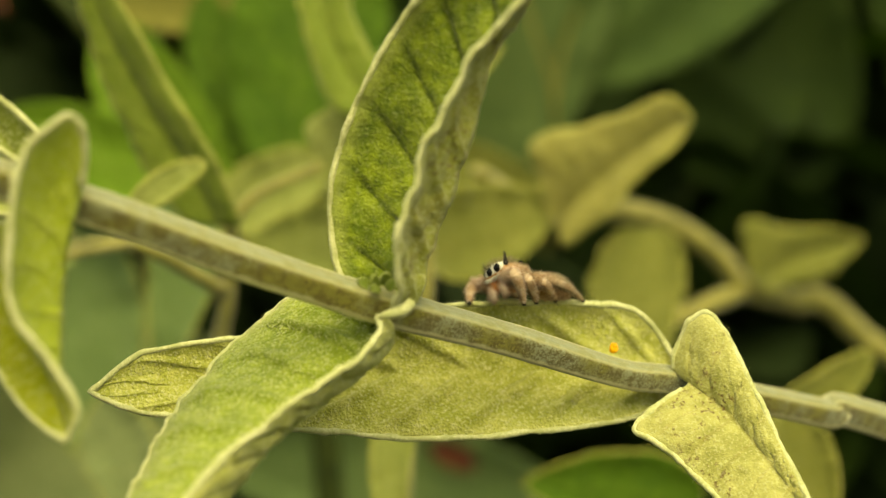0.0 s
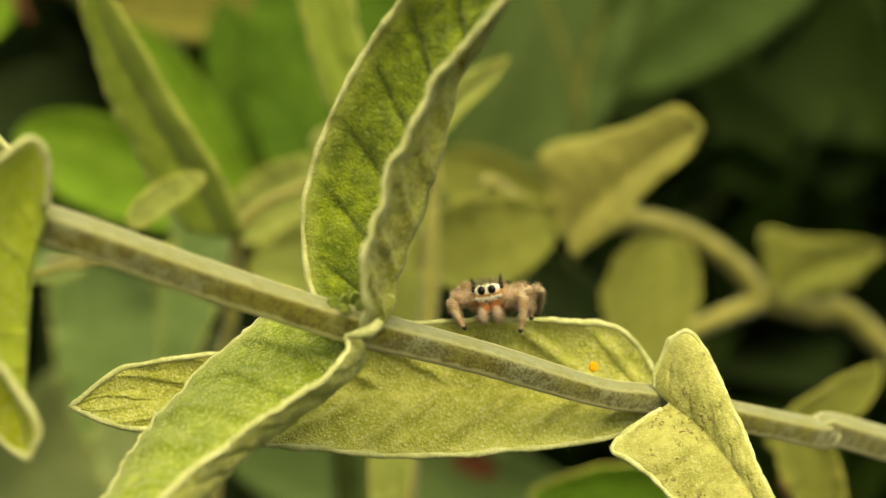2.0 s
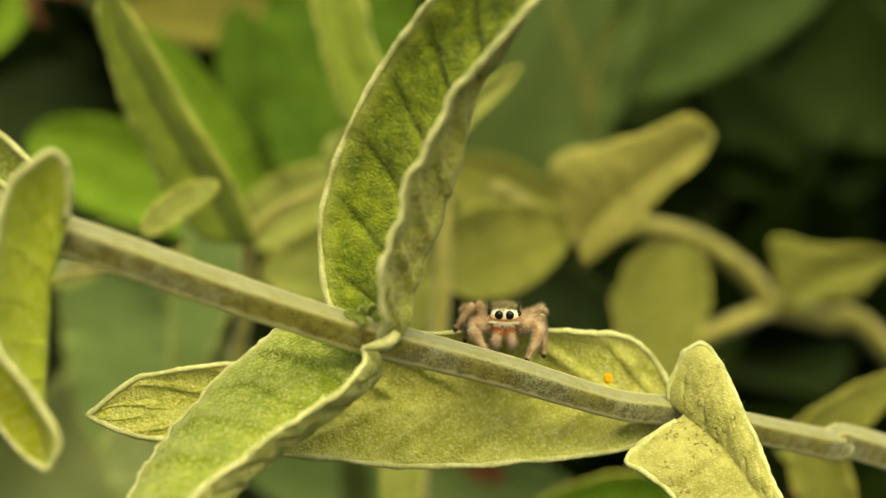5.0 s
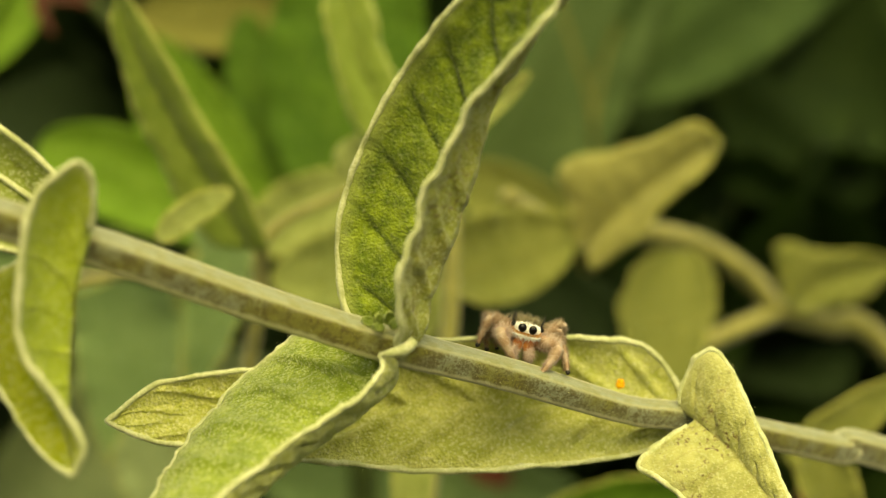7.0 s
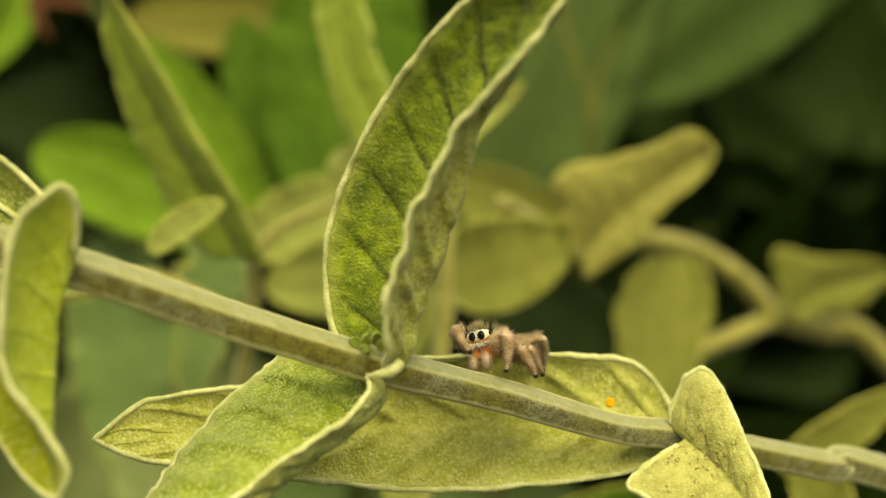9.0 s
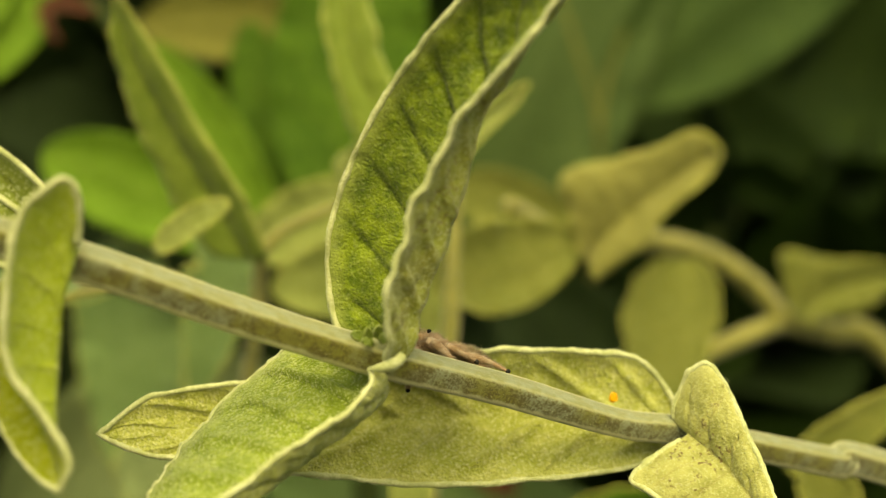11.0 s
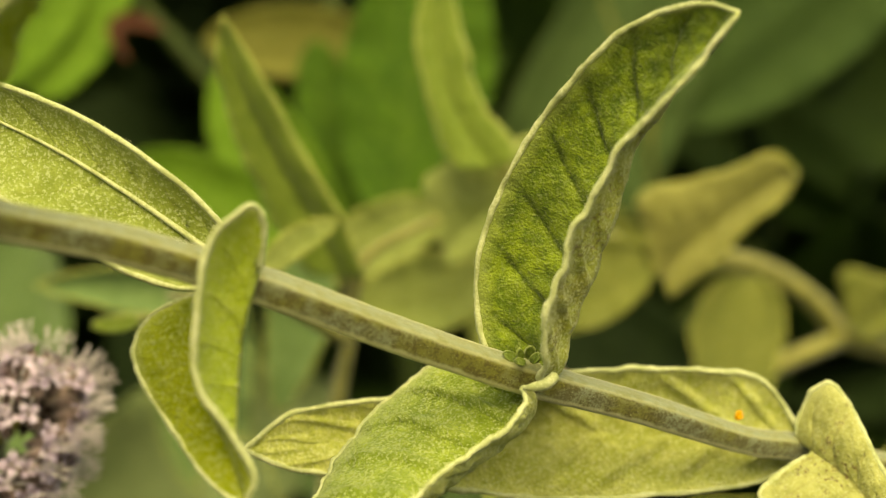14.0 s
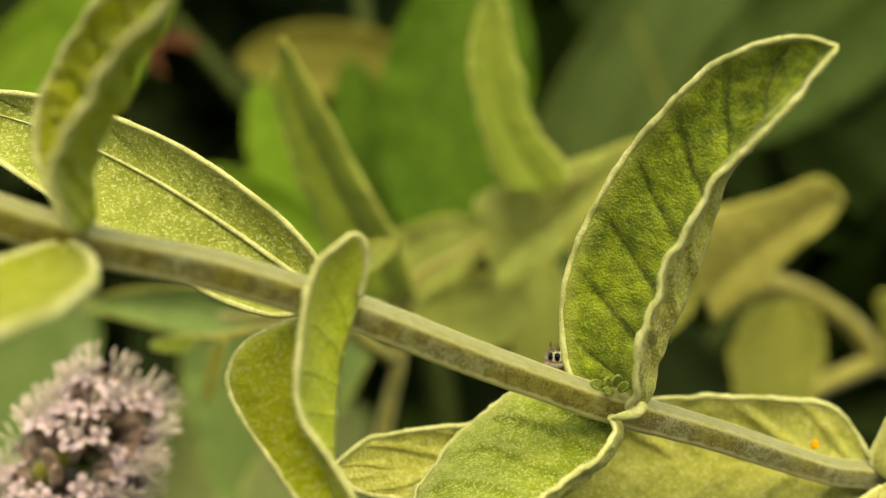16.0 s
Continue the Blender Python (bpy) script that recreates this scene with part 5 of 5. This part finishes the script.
CLAW_BLACK = fuzzy_material("spider_black_hair", (0.006, 0.005, 0.004), (0.02, 0.016, 0.012), 3500, rough=0.5, sheen=0.0)


def blob(name, centre, size, power=1.0, taper=0.0, flat_front=0.0, seg=20):
    """A rounded body: an ellipsoid pulled towards a box by power below 1."""
    verts, faces = [], []
    rings = seg // 2
    for i in range(rings + 1):
        th = math.pi * i / rings
        for j in range(seg):
            ph = 2 * math.pi * j / seg
            c = [math.sin(th) * math.cos(ph), math.sin(th) * math.sin(ph), math.cos(th)]
            c = [math.copysign(abs(x) ** power, x) for x in c]
            k = 1 + taper * c[1]
            y = max(c[1], -1 + flat_front)
            verts.append(((centre[0] + size[0] * c[0] * k) * MM, (centre[1] + size[1] * y) * MM, (centre[2] + size[2] * c[2] * k) * MM))
    for i in range(rings):
        for j in range(seg):
            faces.append((i * seg + j, (i + 1) * seg + j, (i + 1) * seg + (j + 1) % seg, i * seg + (j + 1) % seg))
    return mesh_from(name, verts, faces)


def on_blob(centre, size, count, rng, keep=lambda n: True):
    out = []
    while len(out) < count:
        n = rng.normal(0, 1, 3)
        n /= np.linalg.norm(n)
        if keep(n):
            out.append((np.array(centre) + n * size, n))
    return out


def limb(name, length, knots, sides=12):
    """A limb along +x: its thickness runs through the knots (share of the length, radius)."""
    f = np.linspace(0, 1, 22)
    rr = np.interp(f, [k[0] for k in knots], [k[1] for k in knots])
    rr = np.convolve(np.r_[rr[0], rr, rr[-1]], (0.25, 0.5, 0.25), "valid")
    bow = 0.05 * length * np.sin(math.pi * f)
    return tube(name, np.stack([f * length, 0 * f, bow], 1) * MM, rr * MM, sides)


def limb_fur(name, length, knots, count, hair, rng, thick=0.013):
    spots = []
    for _ in range(count):
        f = rng.random()
        o = np.array([0.0, *rng.normal(0, 1, 2)])
        o /= np.linalg.norm(o)
        r = np.interp(f, [k[0] for k in knots], [k[1] for k in knots])
        spots.append((np.array([f * length, 0, 0.05 * length * math.sin(math.pi * f)]) + o * r * 0.92, o))
    return hairs(name, spots, hair, thick, rng, (0.7, 0, 0), 0.35, unit=MM)


UPPER_LEG = (1.30, 1.20, 1.25, 1.70)
LOWER_LEG = (1.80, 1.65, 1.70, 2.25)


def spider():
    rng = np.random.default_rng(77)
    sp = tagged(new("jumping_spider"), "small tan furry jumping spider with a white face band", "spider")
    car = part("carapace", blob("carapace", (0, 0.05, -0.04), (1.02, 1.2, 0.60), 0.80, -0.05), FUR_BROWN, sp, "brown furred head and chest")
    part("fur", hairs("fur", on_blob((0, 0.05, -0.04), np.array([0.98, 1.14, 0.58]), 1500, rng, lambda n: n[2] > -0.3 and n[1] > -0.8), 0.24, 0.015, rng, unit=MM), FUR_TAN, car)
    part("crest", hairs("crest", on_blob((0, -0.55, 0.36), np.array([0.80, 0.62, 0.20]), 420, rng, lambda n: n[2] > 0.2), 0.42, 0.020, rng, (0, 0.1, 0.5), 0.5, unit=MM), FUR_OLIVE, car, "dark olive hair tufts on top of the head")
    part("face", blob("face", (0, -0.92, 0.04), (0.86, 0.30, 0.50), 0.78), FUR_RUST, car, "rust-brown furred face")
    part("face_band", blob("face_band", (0, -1.02, 0.22), (0.74, 0.235, 0.32), 0.72), FUR_WHITE, car, "white furred band round the eyes")
    part("fringe", hairs("fringe", [(np.array([x, -1.14 - 0.06 * math.cos(1.4 * x), -0.20 + 0.10 * x * x + 0.03 * rng.normal()]), np.array([0.15 * x, -0.5, -0.25])) for x in rng.uniform(-0.78, 0.78, 260)],
                           0.17, 0.026, rng, (0, -0.2, -0.2), 0.2, unit=MM), FUR_WHITE, car, "white hair line under the eyes")
    part("fur", hairs("fur", on_blob((0, -1.0, 0.2), np.array([0.70, 0.24, 0.33]), 300, rng, lambda n: n[1] < 0.2 and (abs(n[2]) > 0.6 or abs(n[0]) > 0.75)), 0.12, 0.02, rng, (0, -0.1, 0.1), unit=MM), FUR_WHITE, car)
    for sx in (-1, 1):
        part("eye", blob("eye", (0.285 * sx, -1.20, 0.22), (0.232, 0.16, 0.238), 1.0, seg=20), EYE_BLACK, car, "large glossy black front eye")
        part("eye", blob("eye", (0.76 * sx, -0.99, 0.30), (0.14, 0.15, 0.15), 1.0, seg=14), EYE_BLACK, car, "small black side eye")
        part("eye", blob("eye", (0.90 * sx, 0.15, 0.48), (0.12, 0.13, 0.12), 1.0, seg=12), EYE_BLACK, car)
        tuft = [(np.array([0.74 * sx + 0.05 * rng.normal(), -0.88 + 0.05 * rng.normal(), 0.44]), np.array([0.22 * sx, -0.1, 1.0])) for _ in range(16)]
        part("horn_tuft", hairs("horn_tuft", tuft, 0.52, 0.035, rng, (0, 0, 0.6), 0.09, unit=MM), CLAW_BLACK, car, "black hair tuft like a horn")
        part("jaw", blob("jaw", (0.29 * sx, -0.96, -0.58), (0.32, 0.28, 0.50), 0.9), FUR_ORANGE, car, "orange-red jaw")
        part("fur", hairs("fur", on_blob((0.29 * sx, -0.98, -0.50), np.array([0.30, 0.27, 0.40]), 70, rng, lambda n: n[1] < -0.2), 0.18, 0.018, rng, (0, -0.1, -0.6), unit=MM), FUR_TAN, car)
        palp = part("palp", blob("palp", (0.42 * sx, -1.26, -1.12), (0.20, 0.18, 0.34), 0.95, 0.0), PALE_SKIN, car, "pale pinkish furry feeler")
        part("fur", hairs("fur", on_blob((0.42 * sx, -1.26, -1.12), np.array([0.20, 0.18, 0.34]), 480, rng), 0.26, 0.013, rng, (0, -0.1, -0.5), unit=MM), FUR_PINK, car)
        part("fur", hairs("fur", on_blob((0.78 * sx, -0.72, -0.42), np.array([0.34, 0.30, 0.34]), 260, rng, lambda n: n[1] < 0.4), 0.22, 0.014, rng, (0, -0.2, -0.3), unit=MM), FUR_TAN, car)
        part("fur", hairs("fur", on_blob((0.28 * sx, -1.18, -0.30), np.array([0.26, 0.1, 0.06]), 18, rng, lambda n: n[1] < 0), 0.22, 0.026, rng, (0, -0.2, -0.9), 0.15, unit=MM), FUR_WHITE, car, "white hairs over the jaws")
    abd = part("abdomen", blob("abdomen", (0, 2.30, -0.32), (0.98, 1.5, 0.72), 0.95, -0.06), FUR_BROWN, sp, "tan and grey furred abdomen")
    part("fur", hairs("fur", on_blob((0, 2.30, -0.32), np.array([0.95, 1.45, 0.69]), 1500, rng), 0.26, 0.014, rng, (0, 0.7, 0.1), unit=MM), FUR_TAN, abd)
    part("fur", hairs("fur", on_blob((0, 2.30, -0.32), np.array([0.97, 1.47, 0.71]), 700, rng, lambda n: n[2] > 0.1 and math.sin(5 * n[1]) > 0), 0.24, 0.016, rng, (0, 0.7, 0.1), unit=MM), FUR_OLIVE, abd, "dark bands of hair on the back")
    part("sternum", blob("sternum", (0, 0.15, -0.50), (0.86, 1.0, 0.36), 0.9, seg=18), FUR_ORANGE, sp, "orange-red underside of the chest")
    part("waist", blob("waist", (0, 1.1, -0.15), (0.4, 0.35, 0.35), 1.0, seg=12), FUR_ORANGE, sp)
    legs = []
    for sx in (-1, 1):
        for k, (y0, th) in enumerate(((-0.60, 0.38), (-0.15, 0.33), (0.30, 0.26), (0.72, 0.25))):
            l1, l2 = UPPER_LEG[k], LOWER_LEG[k]
            up_knots = ((0, th * 0.9), (0.3, th * 1.15), (0.62, th), (0.72, th * 0.82), (0.85, th * 0.95), (1, th * 0.8))
            low_knots = ((0, th * 0.78), (0.22, th * 0.88), (0.48, th * 0.62), (0.55, th * 0.5), (0.75, th * 0.46), (0.82, th * 0.34), (1, th * 0.3))
            fur = (FUR_PINK, FUR_TAN, FUR_TAN, FUR_GREY)[k]
            hip = Vector((0.80 * sx, y0, -0.34)) * MM
            upper = part("upper_leg", limb("upper_leg", l1, up_knots), LEG_SKIN, sp, "furry tan upper leg")
            part("coxa", blob("coxa", (0.0, 0.0, -0.08), (0.44, 0.38, 0.36), 1.0, seg=12), FUR_ORANGE, upper, "orange-red leg base")
            part("fur", limb_fur("fur", l1, up_knots, 850, 0.27, rng), fur, upper)
            lower = part("lower_leg", limb("lower_leg", l2, low_knots), LEG_SKIN, sp, "banded translucent lower leg")
            part("fur", limb_fur("fur", l2 * 0.9, low_knots, 520, 0.20, rng, 0.012), fur, lower)
            part("foot", blob("foot", (l2, 0, 0), (0.15, 0.13, 0.13), 1.0, seg=12), CLAW_BLACK, lower, "black foot pad")
            legs.append((sx, k, hip, upper, lower))
    return sp, car, abd, legs


SPIDER, HEAD, ABDOMEN, LEGS = spider()

# where each foot stands: seconds, then its place from the spider's middle along the world's axes, in the spider's own units
FAR_FRONT = ((0, -2.2, -0.5, -1.45), (1.6, -2.1, -0.6, -1.45), (2.4, -0.9, -1.8, -2.2), (4.2, -0.9, -1.8, -2.2), (6.3, -0.3, -1.8, -1.7), (8.2, -0.6, -1.7, -1.5), (10.5, -1.9, 0.3, 0.4), (11, -1.8, 0.5, 0.2), (11.5, -1.2, 0.6, -0.4), (12, -0.9, 0.6, -0.8), (12.5, -0.7, 0.4, -1.1), (13.2, 0.2, 0.9, -1.1), (16, 0.2, 0.9, -1.1))
FAR_SECOND = ((0, -0.9, 1.6, -1.3), (1.6, -1.3, 1.4, -1.3), (2.4, -2.7, -0.3, -1.4), (4.2, -2.6, -0.3, -1.2), (6.3, -2.5, -0.6, -0.8), (8.2, -2.4, -0.2, -0.8), (10.5, -0.9, 1.5, -0.8), (11, -1.2, 1.5, -0.8), (11.5, -0.9, 1.3, -0.9), (12, -0.8, 1.2, -1), (12.5, -0.6, 1.1, -1.1), (13.2, 0.3, 1.4, -1.1), (16, 0.3, 1.4, -1.1))
FAR_THIRD = ((0, 0.6, 2.4, -1.3), (1.6, 0.3, 2.3, -1.3), (2.4, -2.1, 0.9, -1.5), (4.2, -2.1, 0.9, -1.5), (6.3, -2.1, 0.9, -1.2), (8.2, -1.8, 1.2, -1.1), (10.5, 0.8, 2.2, -1.1), (11, 0.7, 2.2, -1.1), (11.5, 0.8, 1.9, -1.1), (12, 0.8, 1.8, -1.1), (12.5, 0.6, 1.7, -1.2), (13.2, 0.9, 1.9, -1.2), (16, 0.9, 1.9, -1.2))
FAR_HIND = ((0, 2, 2.6, -1.3), (1.6, 1.6, 2.9, -1.3), (2.4, -1.6, 2.6, -1.5), (4.2, -1.6, 2.6, -1.5), (6.3, -1.6, 2.6, -1.3), (8.2, -1.2, 2.8, -1.2), (10.5, 2.2, 2.6, -1.2), (11, 2.2, 2.6, -1.2), (11.5, 2, 2.4, -1.2), (12, 1.9, 2.4, -1.2), (12.5, 1.6, 2.4, -1.2), (13.2, 1.8, 2.4, -1.2), (16, 1.8, 2.4, -1.2))
NEAR_FRONT = ((0, 0.7, -1.5, -1.45), (1.6, 0.9, -1.7, -1.45), (2.4, 2.1, -1.7, -2.35), (4.2, 1.5, -1.7, -2.4), (6.3, 0.8, -1.8, -2.3), (8.2, 0.8, -1.8, -2.1), (10.5, 0.94, -1.9, -0.94), (11, -0.47, -2.26, -2.08), (11.5, -0.05, -2.5, -2.67), (12, 0.5, -3, -2.35), (12.5, -0.1, -1.6, -1.6), (13.2, 0.7, -0.6, -1.3), (16, 0.7, -0.6, -1.3))
NEAR_SECOND = ((0, 1.4, -0.9, -1.4), (1.6, 1.7, -1, -1.4), (2.4, 2.5, -0.2, -1.2), (4.2, 2, -0.8, -2.3), (6.3, 2.3, -1, -2.2), (8.2, 2.3, -1, -2.1), (10.5, 2.48, -0.9, -0.92), (11, 1.9, -1.8, -1), (11.5, 1.14, -2.5, -2.6), (12, 1.65, -2.6, -2.27), (12.5, 1, -1.4, -1.5), (13.2, 1.4, -0.4, -1.3), (16, 1.4, -0.4, -1.3))
NEAR_THIRD = ((0, 2.5, -0.1, -1.32), (1.6, 2.4, 0.2, -1.32), (2.4, 2.1, 1, -1.5), (4.2, 2.1, 1, -1.5), (6.3, 2.1, 0.8, -1.7), (8.2, 2.4, 0.5, -1.8), (10.5, 3.42, -1.2, -1.49), (11, 3, -1.4, -0.9), (11.5, 2.6, -0.4, -0.5), (12, 1.9, -0.4, -1.2), (12.5, 1.9, 0, -1.2), (13.2, 2, 0.2, -1.3), (16, 2, 0.2, -1.3))
NEAR_HIND = ((0, 4.1, 0.9, -1.35), (1.6, 3.4, 1.8, -1.35), (2.4, 1.6, 2.6, -1.5), (4.2, 1.6, 2.6, -1.5), (6.3, 1.6, 2.6, -1.5), (8.2, 2.2, 2.4, -1.6), (10.5, 3.97, -0.9, -1.81), (11, 5.74, -0.97, -1.48), (11.5, 3.77, -0.25, -1.15), (12, 4.81, -0.76, -0.99), (12.5, 4.86, -0.68, -0.24), (12.9, 1.9, 0.9, -1.3), (13.2, 1.9, 0.9, -1.3), (16, 2.2, 0.9, -1.3))
FOOTING = (FAR_FRONT, FAR_SECOND, FAR_THIRD, FAR_HIND, NEAR_FRONT, NEAR_SECOND, NEAR_THIRD, NEAR_HIND)


def motions():
    """The spider turns to the viewer, creeps on to the stem, slips behind the upright leaf and peeps out on its other side."""
    start = (
        (0, 0.00419, 0.00941, 0.45229, -8.1, -7.7, -44.9),
        (0.5, 0.00383, 0.00944, 0.45231, -6.0, -6.6, -44.3),
        (1, 0.00393, 0.00953, 0.45220, -5.0, -5.4, -39.5),
        (1.5, 0.00395, 0.00963, 0.45224, -3.0, -4.5, -33.8),
        (2, 0.00436, 0.00955, 0.45233, 0.0, -2.7, -14.0),
        (2.5, 0.00458, 0.00920, 0.45244, 4.0, -1.8, -4.1),
        (3, 0.00479, 0.00891, 0.45217, 5.0, -2.1, -0.2),
        (3.5, 0.00468, 0.00870, 0.45203, 3.0, -1.5, -0.1),
        (4, 0.00489, 0.00840, 0.45193, 4.0, -1.8, -0.1),
        (4.2, 0.00427, 0.00820, 0.45178, 4.0, -1.2, -0.1),
        (5.2, 0.00411, 0.00760, 0.45164, 4.0, 0.6, 2.0),
        (6.3, 0.00419, 0.00690, 0.45144, 5.0, 8.0, 4.7),
        (6.5, 0.00443, 0.00690, 0.45138, 5.1, 9.0, 4.8),
        (7, 0.00453, 0.00659, 0.45132, 5.2, 13.9, 7.2),
        (7.5, 0.00465, 0.00640, 0.45131, 3.0, 6.0, -3.7),
        (8, 0.00404, 0.00614, 0.45170, 0.0, -1.5, -16.0),
    )
    way = start + (
        (8.2, 0.00397, 0.00602, 0.45188, 0.0, -2.1, -18.0),
        (9.3, 0.00283, 0.00524, 0.45181, -4.0, -4.8, -39.7),
        (10.3, 0.00178, 0.00474, 0.45152, 0.0, -10.2, -46.0),
        (10.5, 0.00078, 0.00470, 0.45158, 0.0, -11.4, -48.0),
        (10.7, -0.00007, 0.00498, 0.45151, 0.0, -10.2, -54.0),
        (11, -0.00131, 0.00562, 0.45112, -4.0, -7.8, -61.5),
        (11.5, -0.00237, 0.00629, 0.45169, -18.1, -5.1, -64.3),
        (12, -0.00347, 0.00688, 0.45144, -36.0, -2.4, -58.2),
        (12.5, -0.00426, 0.00729, 0.45090, -42.0, -1.3, -54.8),
        (13, -0.00420, 0.00720, 0.45110, -30.0, -3.0, -57.0),
        (13.2, -0.00420, 0.00720, 0.45130, -24.0, -4.0, -58.0),
        (14.2, -0.00400, 0.00600, 0.45150, -10.0, -2.0, -64.0),
        (14.6, -0.00490, 0.00512, 0.45206, -5.0, 0.0, -50.0),
        (15, -0.00522, 0.00458, 0.45265, -5.0, 0.0, -52.0),
        (15.5, -0.00525, 0.00433, 0.45266, -5.0, 0.0, -54.0),
        (16, -0.00556, 0.00411, 0.45306, -5.0, 0.0, -55.0),
    )
    rolls = ((0, -18.2), (0.5, -15.4), (1, -12.6), (1.5, -10.5), (2, -6.3), (2.5, -4.2), (3, -4.9), (3.5, -3.5), (4, -4.2), (4.2, -2.8), (5.2, 1.4), (6.3, 0.0), (7.5, 0.0), (8, -3.5), (8.2, -4.9),
             (9.3, -11.2), (10.3, -23.8), (10.5, -26.6), (10.7, -23.8), (11, -18.2), (11.5, -12.6), (12, -7.0), (12.5, -4.2), (13.2, 0.0), (16, 0.0))
    # how far the body is turned away behind the head
    bends = ((0, 24), (1, 22), (1.5, 17), (2, 8), (2.5, 0), (7.5, 0), (8.2, 6), (9.3, 16), (10.3, 22), (11, 18), (12, 8), (13, 0), (16, 0))

    def between(rows, t):
        return [float(np.interp(t, [r[0] for r in rows], [r[k] for r in rows])) for k in range(1, len(rows[0]))]

    def body(t):
        return pose(*between(way, t)) @ pose(0, 0, 0, 0, 0, -between(bends, t)[0])

    times = sorted({r[0] for r in way} | {r[0] for r in bends})
    walk(SPIDER, [(t, body(t)) for t in times])
    walk(HEAD, [(t, pose(0, 0, 0, 0, 0, between(bends, t)[0]) @ pose(0, 0, 0, 0, between(rolls, t)[0], 0)) for t in times])
    # the abdomen sinks behind the chest
    sinks = ((0, -8), (2, -4), (2.6, 0), (8.2, -4), (10.3, -16), (11.2, -16), (13, -8), (16, -8))
    hinge = pose(0, 1.1 * MM, -0.15 * MM)
    walk(ABDOMEN, [(t, hinge @ pose(0, 0, 0, a) @ hinge.inverted()) for t, a in sinks])
    # each leg bends at its knee so that its foot keeps its stand; feet lift in turn while the spider walks
    for n, (sx, k, hip, upper, lower) in enumerate(LEGS):
        l1, l2 = UPPER_LEG[k] * MM, LOWER_LEG[k] * MM
        stands = FOOTING[n]
        upper_rows, lower_rows = [], []
        for i in range(65):
            t = i * 0.25
            pace = 1.0 if 8.2 < t < 12.5 or 1.5 < t < 2.6 or 4.3 < t < 6.2 else 0.12
            lift = 0.35 * pace * max(0.0, math.sin(t * 5.0 + k * 1.6 + (0.8 if sx > 0 else 0)))
            foot = Vector(between(stands, t)) + Vector((0, 0, lift))
            foot = body(t).to_3x3().inverted() @ (foot * MM)
            span = foot - hip
            d = min(span.length, (l1 + l2) * 0.985)
            span.normalize()
            a = math.acos(max(-1.0, min(1.0, (l1 * l1 + d * d - l2 * l2) / (2 * l1 * d))))
            low = max(0.0, min(1.0, (2.2 - t) / 0.6))
            pole = Vector((0.75 * sx, 0, 0.75)).lerp(Vector((1.0 * sx, -0.2, 0.45)), low)
            if n == 0 and 9.0 < t < 12.6:
                pole = Vector((0.0, -0.3, 1.0))
            pole = (pole - span * pole.dot(span)).normalized()
            thigh = span * math.cos(a) + pole * math.sin(a)
            knee = hip + thigh * l1
            shin = (hip + span * d - knee).normalized()
            for rows, at, x in ((upper_rows, hip, thigh), (lower_rows, knee, shin)):
                y = pole.cross(x).normalized()
                z = x.cross(y)
                rows.append((t, Matrix.Translation(at) @ Matrix((x, y, z)).transposed().to_4x4()))
        walk(upper, upper_rows)
        walk(lower, lower_rows)


motions()
